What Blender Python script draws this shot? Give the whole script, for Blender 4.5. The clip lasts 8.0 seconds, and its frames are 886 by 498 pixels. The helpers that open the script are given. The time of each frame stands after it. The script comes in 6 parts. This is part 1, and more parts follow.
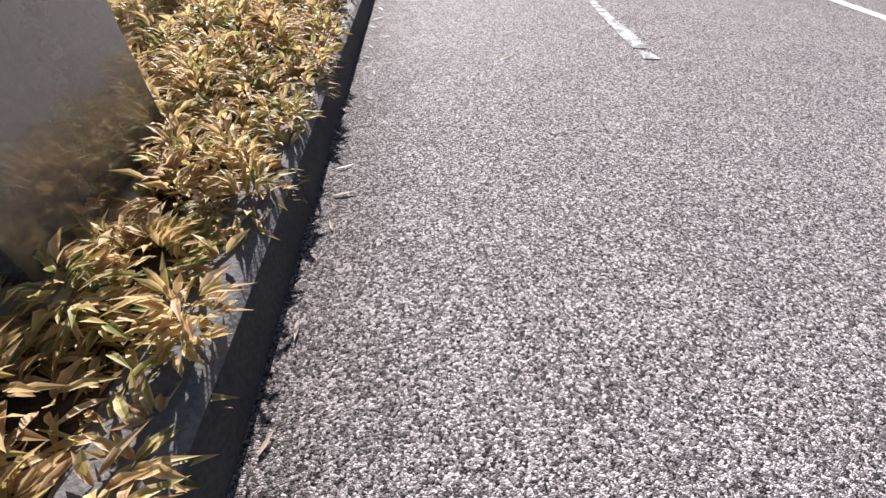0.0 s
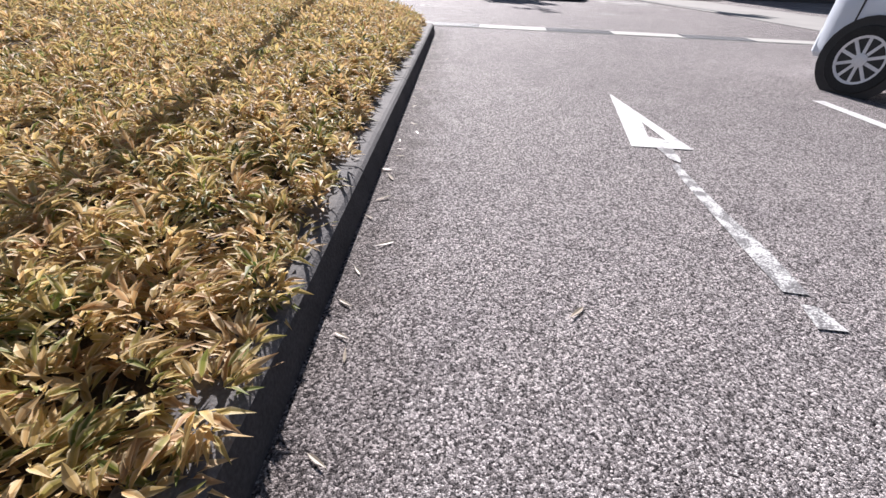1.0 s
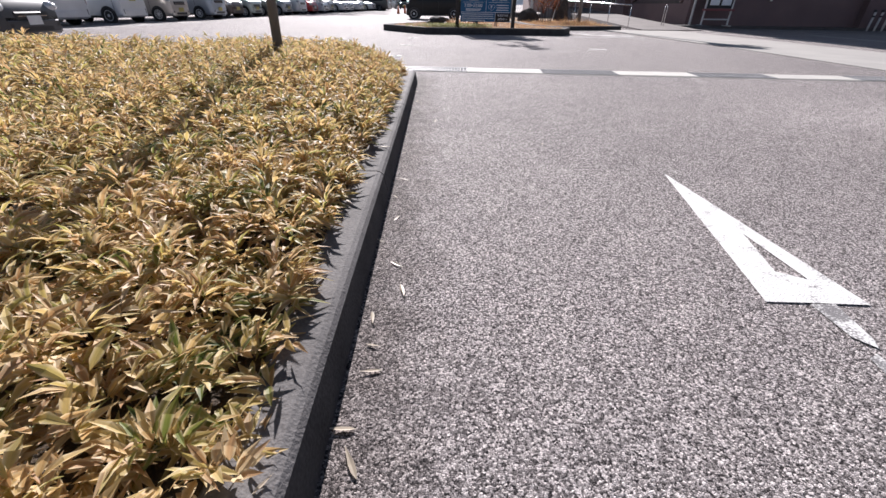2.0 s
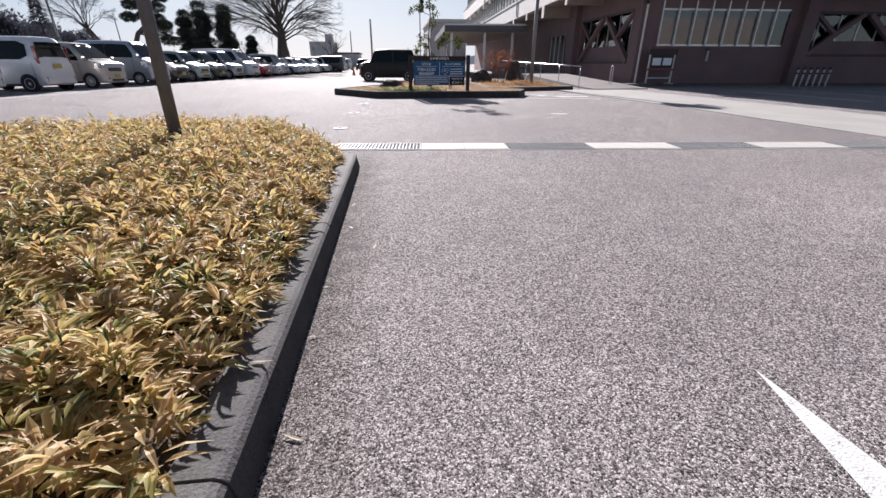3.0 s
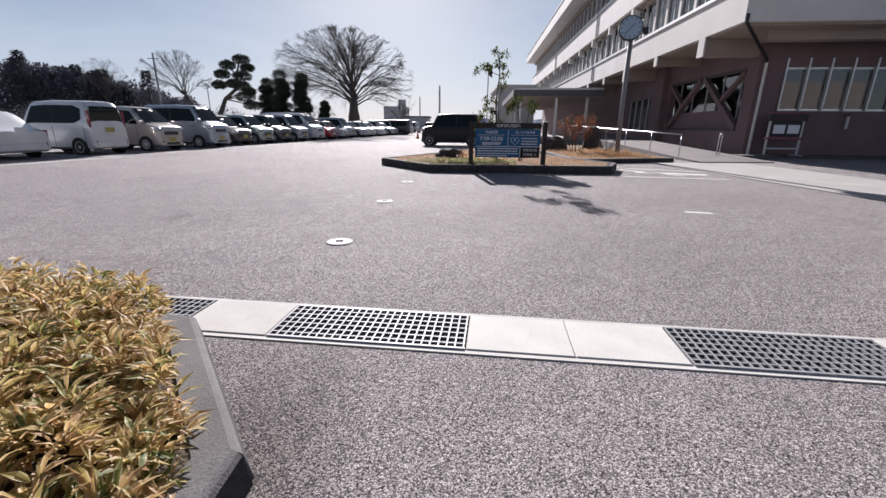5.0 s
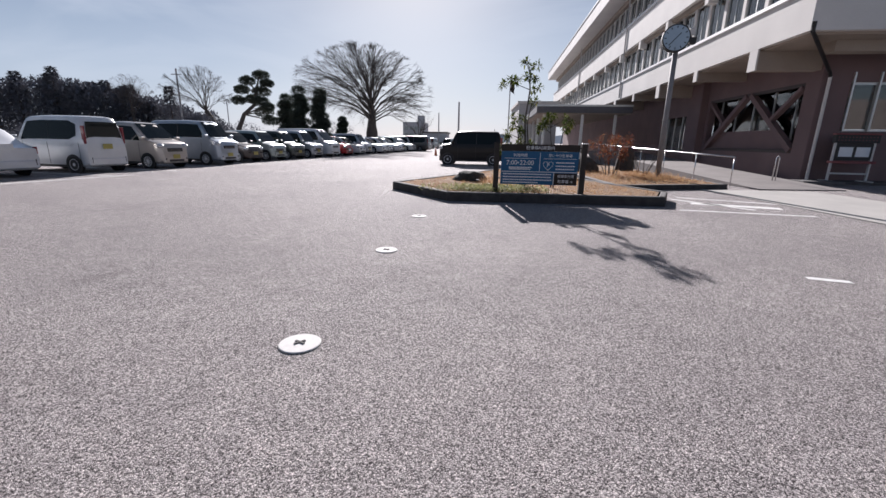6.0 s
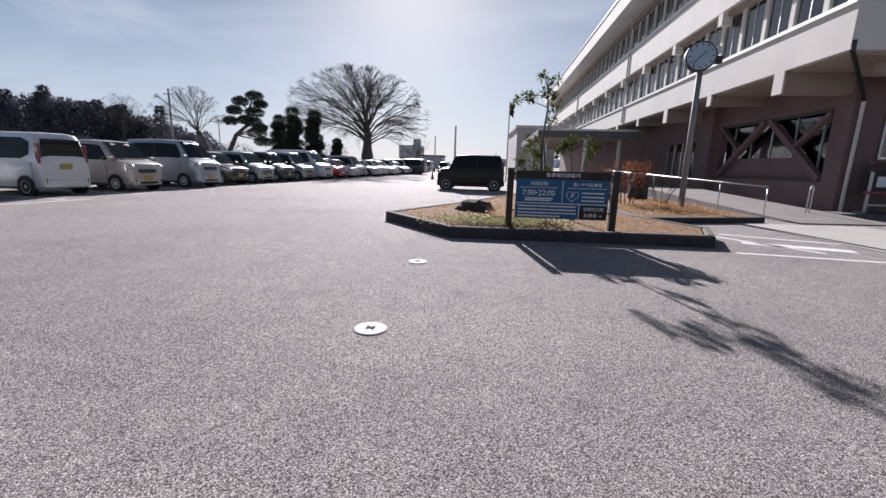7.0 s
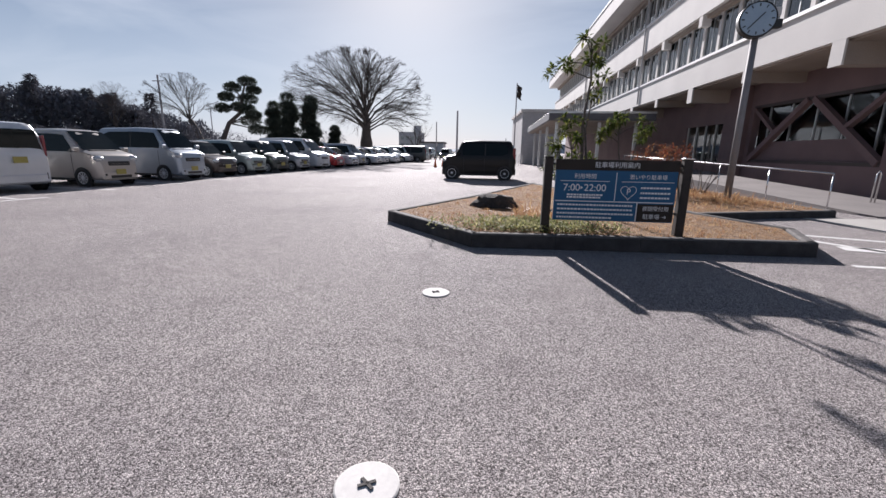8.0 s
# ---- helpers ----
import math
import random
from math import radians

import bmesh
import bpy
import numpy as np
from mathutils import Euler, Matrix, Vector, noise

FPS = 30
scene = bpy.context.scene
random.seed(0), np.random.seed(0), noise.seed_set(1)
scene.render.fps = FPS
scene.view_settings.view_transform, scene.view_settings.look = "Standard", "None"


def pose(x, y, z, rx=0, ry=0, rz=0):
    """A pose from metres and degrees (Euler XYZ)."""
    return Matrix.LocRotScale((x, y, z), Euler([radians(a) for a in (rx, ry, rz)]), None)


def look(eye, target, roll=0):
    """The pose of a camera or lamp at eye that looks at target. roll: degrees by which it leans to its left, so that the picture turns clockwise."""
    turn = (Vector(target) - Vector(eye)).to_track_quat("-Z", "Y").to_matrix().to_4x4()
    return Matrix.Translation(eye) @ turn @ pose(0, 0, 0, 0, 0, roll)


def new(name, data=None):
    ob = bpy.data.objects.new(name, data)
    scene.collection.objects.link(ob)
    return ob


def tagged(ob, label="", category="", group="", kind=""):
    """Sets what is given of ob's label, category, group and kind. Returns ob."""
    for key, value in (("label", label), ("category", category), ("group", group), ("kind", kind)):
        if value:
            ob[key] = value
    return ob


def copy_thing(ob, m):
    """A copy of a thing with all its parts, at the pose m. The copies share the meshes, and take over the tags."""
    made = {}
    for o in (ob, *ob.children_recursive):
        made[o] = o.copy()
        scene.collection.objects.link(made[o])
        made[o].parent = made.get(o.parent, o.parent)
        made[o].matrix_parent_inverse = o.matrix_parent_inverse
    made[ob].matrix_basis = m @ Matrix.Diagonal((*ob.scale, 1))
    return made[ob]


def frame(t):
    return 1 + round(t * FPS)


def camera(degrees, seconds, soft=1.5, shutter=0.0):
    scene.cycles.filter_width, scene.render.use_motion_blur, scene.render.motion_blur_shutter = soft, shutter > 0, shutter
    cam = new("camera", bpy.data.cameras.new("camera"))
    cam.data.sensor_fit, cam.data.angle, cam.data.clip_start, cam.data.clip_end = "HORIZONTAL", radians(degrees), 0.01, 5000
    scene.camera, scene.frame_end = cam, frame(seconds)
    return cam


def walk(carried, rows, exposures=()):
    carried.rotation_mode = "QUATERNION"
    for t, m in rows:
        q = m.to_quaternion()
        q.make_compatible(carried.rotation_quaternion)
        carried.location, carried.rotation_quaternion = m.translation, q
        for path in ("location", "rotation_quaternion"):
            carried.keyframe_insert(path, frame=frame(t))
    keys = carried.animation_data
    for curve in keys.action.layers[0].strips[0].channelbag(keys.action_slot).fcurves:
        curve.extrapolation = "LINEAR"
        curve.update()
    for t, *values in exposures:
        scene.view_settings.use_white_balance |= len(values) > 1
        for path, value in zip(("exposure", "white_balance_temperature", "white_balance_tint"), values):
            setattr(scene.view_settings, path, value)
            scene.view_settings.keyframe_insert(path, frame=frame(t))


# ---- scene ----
cam = camera(94.1, 8.0)
PATH = [
    (0, (-0.149, 0.089, 0.699), (-0.055, 1.539, -0.675), 1.4),
    (0.5, (-0.111, 0.659, 0.763), (-0.111, 2.238, -0.464), 2.8),
    (1, (-0.109, 1.278, 0.816), (-0.131, 2.929, -0.313), 2.3),
    (1.5, (-0.169, 1.895, 0.846), (-0.172, 3.589, -0.218), 1.6),
    (2, (-0.206, 2.504, 0.861), (-0.171, 4.222, -0.162), 0.8),
    (3.5, (0.08, 4.594, 1.029), (0.325, 6.442, 0.305), -0.1),
    (4, (0.188, 5.463, 1.045), (0.339, 7.342, 0.376), 1.2),
    (4.5, (0.195, 6.311, 1.077), (0.231, 8.221, 0.485), 1.1),
    (5, (0.194, 7.134, 1.109), (0.12, 9.049, 0.538), 0.5),
    (6.5, (-0.04, 9.58, 1.261), (-0.202, 11.523, 0.815), 1.1),
    (7, (-0.197, 10.373, 1.258), (-0.33, 12.328, 0.857), 1.6),
    (7.5, (-0.39, 11.18, 1.265), (-0.526, 13.125, 0.821), 1.5),
    (8, (-0.564, 11.993, 1.277), (-0.701, 13.934, 0.816), 0.9),
]
walk(cam, [(t, look(eye, target, roll)) for t, eye, target, roll in PATH],
     [(0, 1.32, 6120, 13), (1, 1.12, 6080, 13), (2, 1.06, 6120, 13), (3.5, 1.02, 6120, 13), (5, 0.90, 6110, 13), (6.5, 0.92, 6090, 13), (8, 0.94, 6090, 13)])

# ---- world, sun ----
SUN_EL, SUN_AZ = radians(25.3), radians(-8.5)      # azimuth from +y towards +x
world = bpy.data.worlds.new("world")
scene.world = world
world.use_nodes = True
wn, wl = world.node_tree.nodes, world.node_tree.links
wn.clear()
sky = wn.new("ShaderNodeTexSky")
sky.sky_type, sky.sun_disc = "NISHITA", False
sky.sun_elevation, sky.sun_rotation = SUN_EL, SUN_AZ
sky.air_density, sky.dust_density, sky.ozone_density = 1.0, 0.6, 2.0
wbg, wout = wn.new("ShaderNodeBackground"), wn.new("ShaderNodeOutputWorld")
wbg.inputs["Strength"].default_value = 0.029
# thin winter haze low down and wisps of high cloud
wco, wsep = wn.new("ShaderNodeTexCoord"), wn.new("ShaderNodeSeparateXYZ")
wl.new(wco.outputs["Generated"], wsep.inputs["Vector"])
whaze = wn.new("ShaderNodeValToRGB")
whaze.color_ramp.elements[0].position, whaze.color_ramp.elements[0].color = 0.0, (0.75, 0.75, 0.75, 1)
whaze.color_ramp.elements[1].position, whaze.color_ramp.elements[1].color = 0.37, (0, 0, 0, 1)
wl.new(wsep.outputs["Z"], whaze.inputs["Fac"])
wmap, wcl = wn.new("ShaderNodeMapping"), wn.new("ShaderNodeTexNoise")
wmap.inputs["Scale"].default_value, wmap.inputs["Rotation"].default_value = (1.2, 2.6, 7.0), (0.0, 0.25, 0.5)
wcl.inputs["Scale"].default_value, wcl.inputs["Detail"].default_value, wcl.inputs["Distortion"].default_value = 1.3, 9, 0.6
wl.new(wco.outputs["Generated"], wmap.inputs["Vector"])
wl.new(wmap.outputs["Vector"], wcl.inputs["Vector"])
wramp = wn.new("ShaderNodeValToRGB")
wramp.color_ramp.elements[0].position, wramp.color_ramp.elements[0].color = 0.47, (0, 0, 0, 1)
wramp.color_ramp.elements[1].position, wramp.color_ramp.elements[1].color = 0.75, (0.42, 0.42, 0.42, 1)
wl.new(wcl.outputs["Fac"], wramp.inputs["Fac"])
wm1, wm2 = wn.new("ShaderNodeMix"), wn.new("ShaderNodeMix")
wm1.data_type = wm2.data_type = "RGBA"
# the haze glows towards the sun's side and thins out away from it
wdot, wside = wn.new("ShaderNodeVectorMath"), wn.new("ShaderNodeMapRange")
wdot.operation = "DOT_PRODUCT"
wdot.inputs[1].default_value = (math.sin(SUN_AZ), math.cos(SUN_AZ), 0)
wl.new(wco.outputs["Generated"], wdot.inputs[0])
wside.inputs["From Min"].default_value, wside.inputs["From Max"].default_value = -0.3, 0.75
wside.inputs["To Min"].default_value, wside.inputs["To Max"].default_value = 0.38, 1.0
wl.new(wdot.outputs["Value"], wside.inputs["Value"])
whz, wcz = wn.new("ShaderNodeMath"), wn.new("ShaderNodeMath")
whz.operation = wcz.operation = "MULTIPLY"
wl.new(whaze.outputs["Color"], whz.inputs[0])
wl.new(wside.outputs["Result"], whz.inputs[1])
wl.new(wramp.outputs["Color"], wcz.inputs[0])
wl.new(wside.outputs["Result"], wcz.inputs[1])
wl.new(whz.outputs["Value"], wm1.inputs["Factor"])
wl.new(sky.outputs["Color"], wm1.inputs["A"])
wm1.inputs["B"].default_value = (12.3, 13.4, 15.7, 1)
wl.new(wcz.outputs["Value"], wm2.inputs["Factor"])
wl.new(wm1.outputs["Result"], wm2.inputs["A"])
wm2.inputs["B"].default_value = (14.0, 14.6, 15.6, 1)
wl.new(wm2.outputs["Result"], wbg.inputs["Color"])
wl.new(wbg.outputs["Background"], wout.inputs["Surface"])
sun_data = bpy.data.lights.new("sun", "SUN")
sun_data.energy, sun_data.angle, sun_data.color = 5.0, radians(0.6), (1.0, 0.925, 0.87)
sun = new("sun", sun_data)
sun_way = Vector((math.sin(SUN_AZ) * math.cos(SUN_EL), math.cos(SUN_AZ) * math.cos(SUN_EL), math.sin(SUN_EL)))
sun.matrix_world = look(sun_way * 50, (0, 0, 0))


# ---- materials ----
def principled(name, rough=0.7, metal=0.0):
    m = bpy.data.materials.new(name)
    m.use_nodes = True
    b = m.node_tree.nodes["Principled BSDF"]
    b.inputs["Roughness"].default_value, b.inputs["Metallic"].default_value = rough, metal
    return m, m.node_tree.nodes, m.node_tree.links, b


def ramp_node(nodes, stops):
    r = nodes.new("ShaderNodeValToRGB")
    e = r.color_ramp.elements
    while len(e) < len(stops):
        e.new(0.5)
    for k, (p, c) in enumerate(stops):
        e[k].position, e[k].color = p, (*c, 1)
    return r


def surface(name, a, b, scale=3.0, fine=60.0, rough=0.75, metal=0.0, bump=0.25, dist=0.01, coat=0.0, mix=0.5, island=0.0):
    """Two colours mixed by a broad and a fine noise, with relief from the fine one."""
    m, n, l, p = principled(name, rough, metal)
    co = n.new("ShaderNodeTexCoord")
    n1, n2 = n.new("ShaderNodeTexNoise"), n.new("ShaderNodeTexNoise")
    n1.inputs["Scale"].default_value, n2.inputs["Scale"].default_value = scale, fine
    n1.inputs["Detail"].default_value = n2.inputs["Detail"].default_value = 5
    for k in (n1, n2):
        l.new(co.outputs["Object"], k.inputs["Vector"])
    add = n.new("ShaderNodeMix")
    add.inputs["Factor"].default_value = mix
    l.new(n1.outputs["Fac"], add.inputs["A"])
    l.new(n2.outputs["Fac"], add.inputs["B"])
    r = ramp_node(n, [(0.32, a), (0.68, b)])
    l.new(add.outputs["Result"], r.inputs["Fac"])
    last = r.outputs["Color"]
    if island:
        info = n.new("ShaderNodeObjectInfo")
        mp = n.new("ShaderNodeMapRange")
        mp.inputs["To Min"].default_value, mp.inputs["To Max"].default_value = 1 - island, 1 + island
        l.new(info.outputs["Random"], mp.inputs["Value"])
        hs = n.new("ShaderNodeHueSaturation")
        l.new(mp.outputs["Result"], hs.inputs["Value"])
        l.new(last, hs.inputs["Color"])
        last = hs.outputs["Color"]
    l.new(last, p.inputs["Base Color"])
    if bump:
        bp = n.new("ShaderNodeBump")
        bp.inputs["Strength"].default_value, bp.inputs["Distance"].default_value = bump, dist
        l.new(n2.outputs["Fac"], bp.inputs["Height"])
        l.new(bp.outputs["Normal"], p.inputs["Normal"])
    p.inputs["Coat Weight"].default_value = coat
    return m


def asphalt_material():
    m, n, l, p = principled("asphalt", 0.85)
    co = n.new("ShaderNodeTexCoord")
    vor = n.new("ShaderNodeTexVoronoi")
    vor.inputs["Scale"].default_value = 190
    vor2 = n.new("ShaderNodeTexVoronoi")
    vor2.inputs["Scale"].default_value = 430
    broad, mid = n.new("ShaderNodeTexNoise"), n.new("ShaderNodeTexNoise")
    broad.inputs["Scale"].default_value, mid.inputs["Scale"].default_value = 0.35, 4.0
    broad.inputs["Detail"].default_value = mid.inputs["Detail"].default_value = 6
    for k in (vor, vor2, broad, mid):
        l.new(co.outputs["Object"], k.inputs["Vector"])
    sep0, sepb = n.new("ShaderNodeSeparateColor"), n.new("ShaderNodeSeparateColor")
    l.new(vor.outputs["Color"], sep0.inputs["Color"])
    l.new(vor2.outputs["Color"], sepb.inputs["Color"])
    sep = n.new("ShaderNodeMix")
    sep.inputs["Factor"].default_value = 0.32
    l.new(sep0.outputs["Red"], sep.inputs["A"])
    l.new(sepb.outputs["Red"], sep.inputs["B"])
    stone = ramp_node(n, [(0.18, (0.022, 0.019, 0.020)), (0.40, (0.195, 0.177, 0.174)), (0.62, (0.355, 0.326, 0.318)), (0.86, (0.86, 0.80, 0.78))])
    l.new(sep.outputs["Result"], stone.inputs["Fac"])
    tone = ramp_node(n, [(0.3, (0.80, 0.785, 0.80)), (0.7, (1.17, 1.155, 1.145))])
    mixn = n.new("ShaderNodeMix")
    mixn.inputs["Factor"].default_value = 0.4
    l.new(broad.outputs["Fac"], mixn.inputs["A"])
    l.new(mid.outputs["Fac"], mixn.inputs["B"])
    l.new(mixn.outputs["Result"], tone.inputs["Fac"])
    mul = n.new("ShaderNodeMix")
    mul.data_type, mul.blend_type = "RGBA", "MULTIPLY"
    mul.inputs["Factor"].default_value = 1
    l.new(stone.outputs["Color"], mul.inputs["A"])
    l.new(tone.outputs["Color"], mul.inputs["B"])
    blot = n.new("ShaderNodeTexNoise")
    blot.inputs["Scale"].default_value, blot.inputs["Detail"].default_value = 1.1, 7
    l.new(co.outputs["Object"], blot.inputs["Vector"])
    spot = ramp_node(n, [(0.60, (1, 1, 1)), (0.72, (0.84, 0.83, 0.84))])
    l.new(blot.outputs["Fac"], spot.inputs["Fac"])
    mul2 = n.new("ShaderNodeMix")
    mul2.data_type, mul2.blend_type = "RGBA", "MULTIPLY"
    mul2.inputs["Factor"].default_value = 1
    l.new(mul.outputs["Result"], mul2.inputs["A"])
    l.new(spot.outputs["Color"], mul2.inputs["B"])
    # ragged darker strip along the foot of the bed's kerb
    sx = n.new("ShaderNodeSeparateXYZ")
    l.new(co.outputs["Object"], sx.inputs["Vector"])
    foot_noise = n.new("ShaderNodeTexNoise")
    foot_noise.inputs["Scale"].default_value, foot_noise.inputs["Detail"].default_value = 7.0, 6
    l.new(co.outputs["Object"], foot_noise.inputs["Vector"])
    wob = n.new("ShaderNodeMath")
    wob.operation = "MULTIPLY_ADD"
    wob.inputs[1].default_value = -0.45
    l.new(foot_noise.outputs["Fac"], wob.inputs[0])
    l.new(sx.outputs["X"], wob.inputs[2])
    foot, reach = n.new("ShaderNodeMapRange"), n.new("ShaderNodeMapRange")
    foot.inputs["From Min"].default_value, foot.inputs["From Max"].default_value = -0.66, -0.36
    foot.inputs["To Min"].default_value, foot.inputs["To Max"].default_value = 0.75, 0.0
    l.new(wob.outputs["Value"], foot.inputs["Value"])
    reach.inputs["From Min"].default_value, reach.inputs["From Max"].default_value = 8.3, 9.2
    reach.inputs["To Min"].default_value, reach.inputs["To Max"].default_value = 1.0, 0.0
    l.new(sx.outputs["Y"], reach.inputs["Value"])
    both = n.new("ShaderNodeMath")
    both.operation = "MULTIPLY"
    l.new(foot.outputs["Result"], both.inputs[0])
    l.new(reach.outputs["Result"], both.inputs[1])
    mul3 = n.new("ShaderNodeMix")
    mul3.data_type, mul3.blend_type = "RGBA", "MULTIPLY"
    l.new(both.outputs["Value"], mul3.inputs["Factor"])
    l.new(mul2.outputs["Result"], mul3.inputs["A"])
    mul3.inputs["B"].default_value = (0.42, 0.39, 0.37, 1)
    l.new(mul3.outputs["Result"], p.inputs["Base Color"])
    hsum = n.new("ShaderNodeMath")
    hsum.operation = "ADD"
    l.new(vor.outputs["Distance"], hsum.inputs[0])
    l.new(vor2.outputs["Distance"], hsum.inputs[1])
    bp = n.new("ShaderNodeBump")
    bp.invert = True
    p.inputs["Specular IOR Level"].default_value = 0.2
    bp.inputs["Strength"].default_value, bp.inputs["Distance"].default_value = 1.0, 0.0035
    l.new(hsum.outputs["Value"], bp.inputs["Height"])
    l.new(bp.outputs["Normal"], p.inputs["Normal"])
    return m


def leaf_material(name, stops, edge=(0.78, 0.66, 0.42), edge_amount=0.75, trans=0.45, patch=0.0, rough=0.42):
    """Blade colour by random island; u across the blade bleaches the rim."""
    m, n, l, p = principled(name, rough)
    p.inputs["Specular IOR Level"].default_value = 0.5 if rough < 0.6 else 0.1
    geo = n.new("ShaderNodeNewGeometry")
    r = ramp_node(n, stops)
    if patch:
        co = n.new("ShaderNodeTexCoord")
        pn = n.new("ShaderNodeTexNoise")
        pn.inputs["Scale"].default_value, pn.inputs["Detail"].default_value = 5.0, 3
        l.new(co.outputs["Object"], pn.inputs["Vector"])
        pr = n.new("ShaderNodeMapRange")
        pr.inputs["From Min"].default_value, pr.inputs["From Max"].default_value = 0.3, 0.7
        l.new(pn.outputs["Fac"], pr.inputs["Value"])
        pm = n.new("ShaderNodeMix")
        pm.inputs["Factor"].default_value = patch
        l.new(geo.outputs["Random Per Island"], pm.inputs["A"])
        l.new(pr.outputs["Result"], pm.inputs["B"])
        l.new(pm.outputs["Result"], r.inputs["Fac"])
    else:
        l.new(geo.outputs["Random Per Island"], r.inputs["Fac"])
    uv = n.new("ShaderNodeUVMap")
    sp = n.new("ShaderNodeSeparateXYZ")
    l.new(uv.outputs["UV"], sp.inputs["Vector"])
    ab = n.new("ShaderNodeMath")
    ab.operation = "PINGPONG"
    ab.inputs[1].default_value = 0.5
    l.new(sp.outputs["X"], ab.inputs[0])
    rr = ramp_node(n, [(0.05, (1, 1, 1)), (0.32, (0, 0, 0))])
    l.new(ab.outputs["Value"], rr.inputs["Fac"])
    sc = n.new("ShaderNodeMath")
    sc.operation = "MULTIPLY"
    sc.inputs[1].default_value = edge_amount
    l.new(rr.outputs["Color"], sc.inputs[0])
    mx = n.new("ShaderNodeMix")
    mx.data_type = "RGBA"
    l.new(sc.outputs["Value"], mx.inputs["Factor"])
    l.new(r.outputs["Color"], mx.inputs["A"])
    mx.inputs["B"].default_value = (*edge, 1)
    l.new(mx.outputs["Result"], p.inputs["Base Color"])
    p.inputs["Transmission Weight"].default_value = 0.0
    tr = n.new("ShaderNodeBsdfTranslucent")
    l.new(mx.outputs["Result"], tr.inputs["Color"])
    ms = n.new("ShaderNodeMixShader")
    ms.inputs["Fac"].default_value = trans
    l.new(p.outputs["BSDF"], ms.inputs[1])
    l.new(tr.outputs["BSDF"], ms.inputs[2])
    l.new(ms.outputs["Shader"], n["Material Output"].inputs["Surface"])
    return m


def glass_dark(name, colour=(0.02, 0.025, 0.03), rough=0.04):
    m, n, l, p = principled(name, rough)
    p.inputs["Base Color"].default_value = (*colour, 1)
    p.inputs["IOR"].default_value = 1.45
    p.inputs["Specular IOR Level"].default_value = 0.28
    return m


def clear_glass():
    """A thin pane: mostly see-through, part mirror."""
    m, n, l, p = principled("window_glass", 0.03)
    p.inputs["Base Color"].default_value = (0.05, 0.06, 0.065, 1)
    tr = n.new("ShaderNodeBsdfTransparent")
    tr.inputs["Color"].default_value = (0.90, 0.94, 0.94, 1)
    gl = n.new("ShaderNodeBsdfGlossy")
    gl.inputs["Roughness"].default_value = 0.03
    fr = n.new("ShaderNodeFresnel")
    fr.inputs["IOR"].default_value = 2.1
    mx = n.new("ShaderNodeMixShader")
    l.new(fr.outputs["Fac"], mx.inputs["Fac"])
    l.new(tr.outputs["BSDF"], mx.inputs[1])
    l.new(gl.outputs["BSDF"], mx.inputs[2])
    l.new(mx.outputs["Shader"], n["Material Output"].inputs["Surface"])
    return m


def paint(name, colour, metal=0.25, rough=0.36):
    m, n, l, p = principled(name, rough, metal)
    co = n.new("ShaderNodeTexCoord")
    ns = n.new("ShaderNodeTexNoise")
    ns.inputs["Scale"].default_value, ns.inputs["Detail"].default_value = 2.5, 6
    l.new(co.outputs["Object"], ns.inputs["Vector"])
    r = ramp_node(n, [(0.3, tuple(c * 0.9 for c in colour)), (0.7, colour)])
    l.new(ns.outputs["Fac"], r.inputs["Fac"])
    l.new(r.outputs["Color"], p.inputs["Base Color"])
    p.inputs["Coat Weight"].default_value, p.inputs["Coat Roughness"].default_value = (0.6 if sum(colour) > 0.05 else 0.2), 0.06
    p.inputs["Specular IOR Level"].default_value = 0.5 if sum(colour) > 0.05 else 0.2
    return m


def painted_line(name="road_paint", wear=0.0):
    """Worn white road paint: patches rubbed through to the grey below."""
    m, n, l, p = principled(name, 0.6)
    co = n.new("ShaderNodeTexCoord")
    a, b = n.new("ShaderNodeTexNoise"), n.new("ShaderNodeTexVoronoi")
    a.inputs["Scale"].default_value, a.inputs["Detail"].default_value = 14, 8
    b.inputs["Scale"].default_value = 130
    l.new(co.outputs["Object"], a.inputs["Vector"])
    l.new(co.outputs["Object"], b.inputs["Vector"])
    sm = n.new("ShaderNodeMath")
    sm.operation = "MULTIPLY_ADD"
    l.new(b.outputs["Distance"], sm.inputs[0])
    sm.inputs[1].default_value = 0.35
    l.new(a.outputs["Fac"], sm.inputs[2])
    r = ramp_node(n, [(0.42 - wear, (0.82, 0.81, 0.79)), (0.70 - wear, (0.72, 0.71, 0.69)), (0.84 - wear * 1.2, (0.22, 0.21, 0.21))])
    l.new(sm.outputs["Value"], r.inputs["Fac"])
    l.new(r.outputs["Color"], p.inputs["Base Color"])
    bp = n.new("ShaderNodeBump")
    bp.inputs["Strength"].default_value, bp.inputs["Distance"].default_value = 0.4, 0.004
    l.new(b.outputs["Distance"], bp.inputs["Height"])
    l.new(bp.outputs["Normal"], p.inputs["Normal"])
    return m


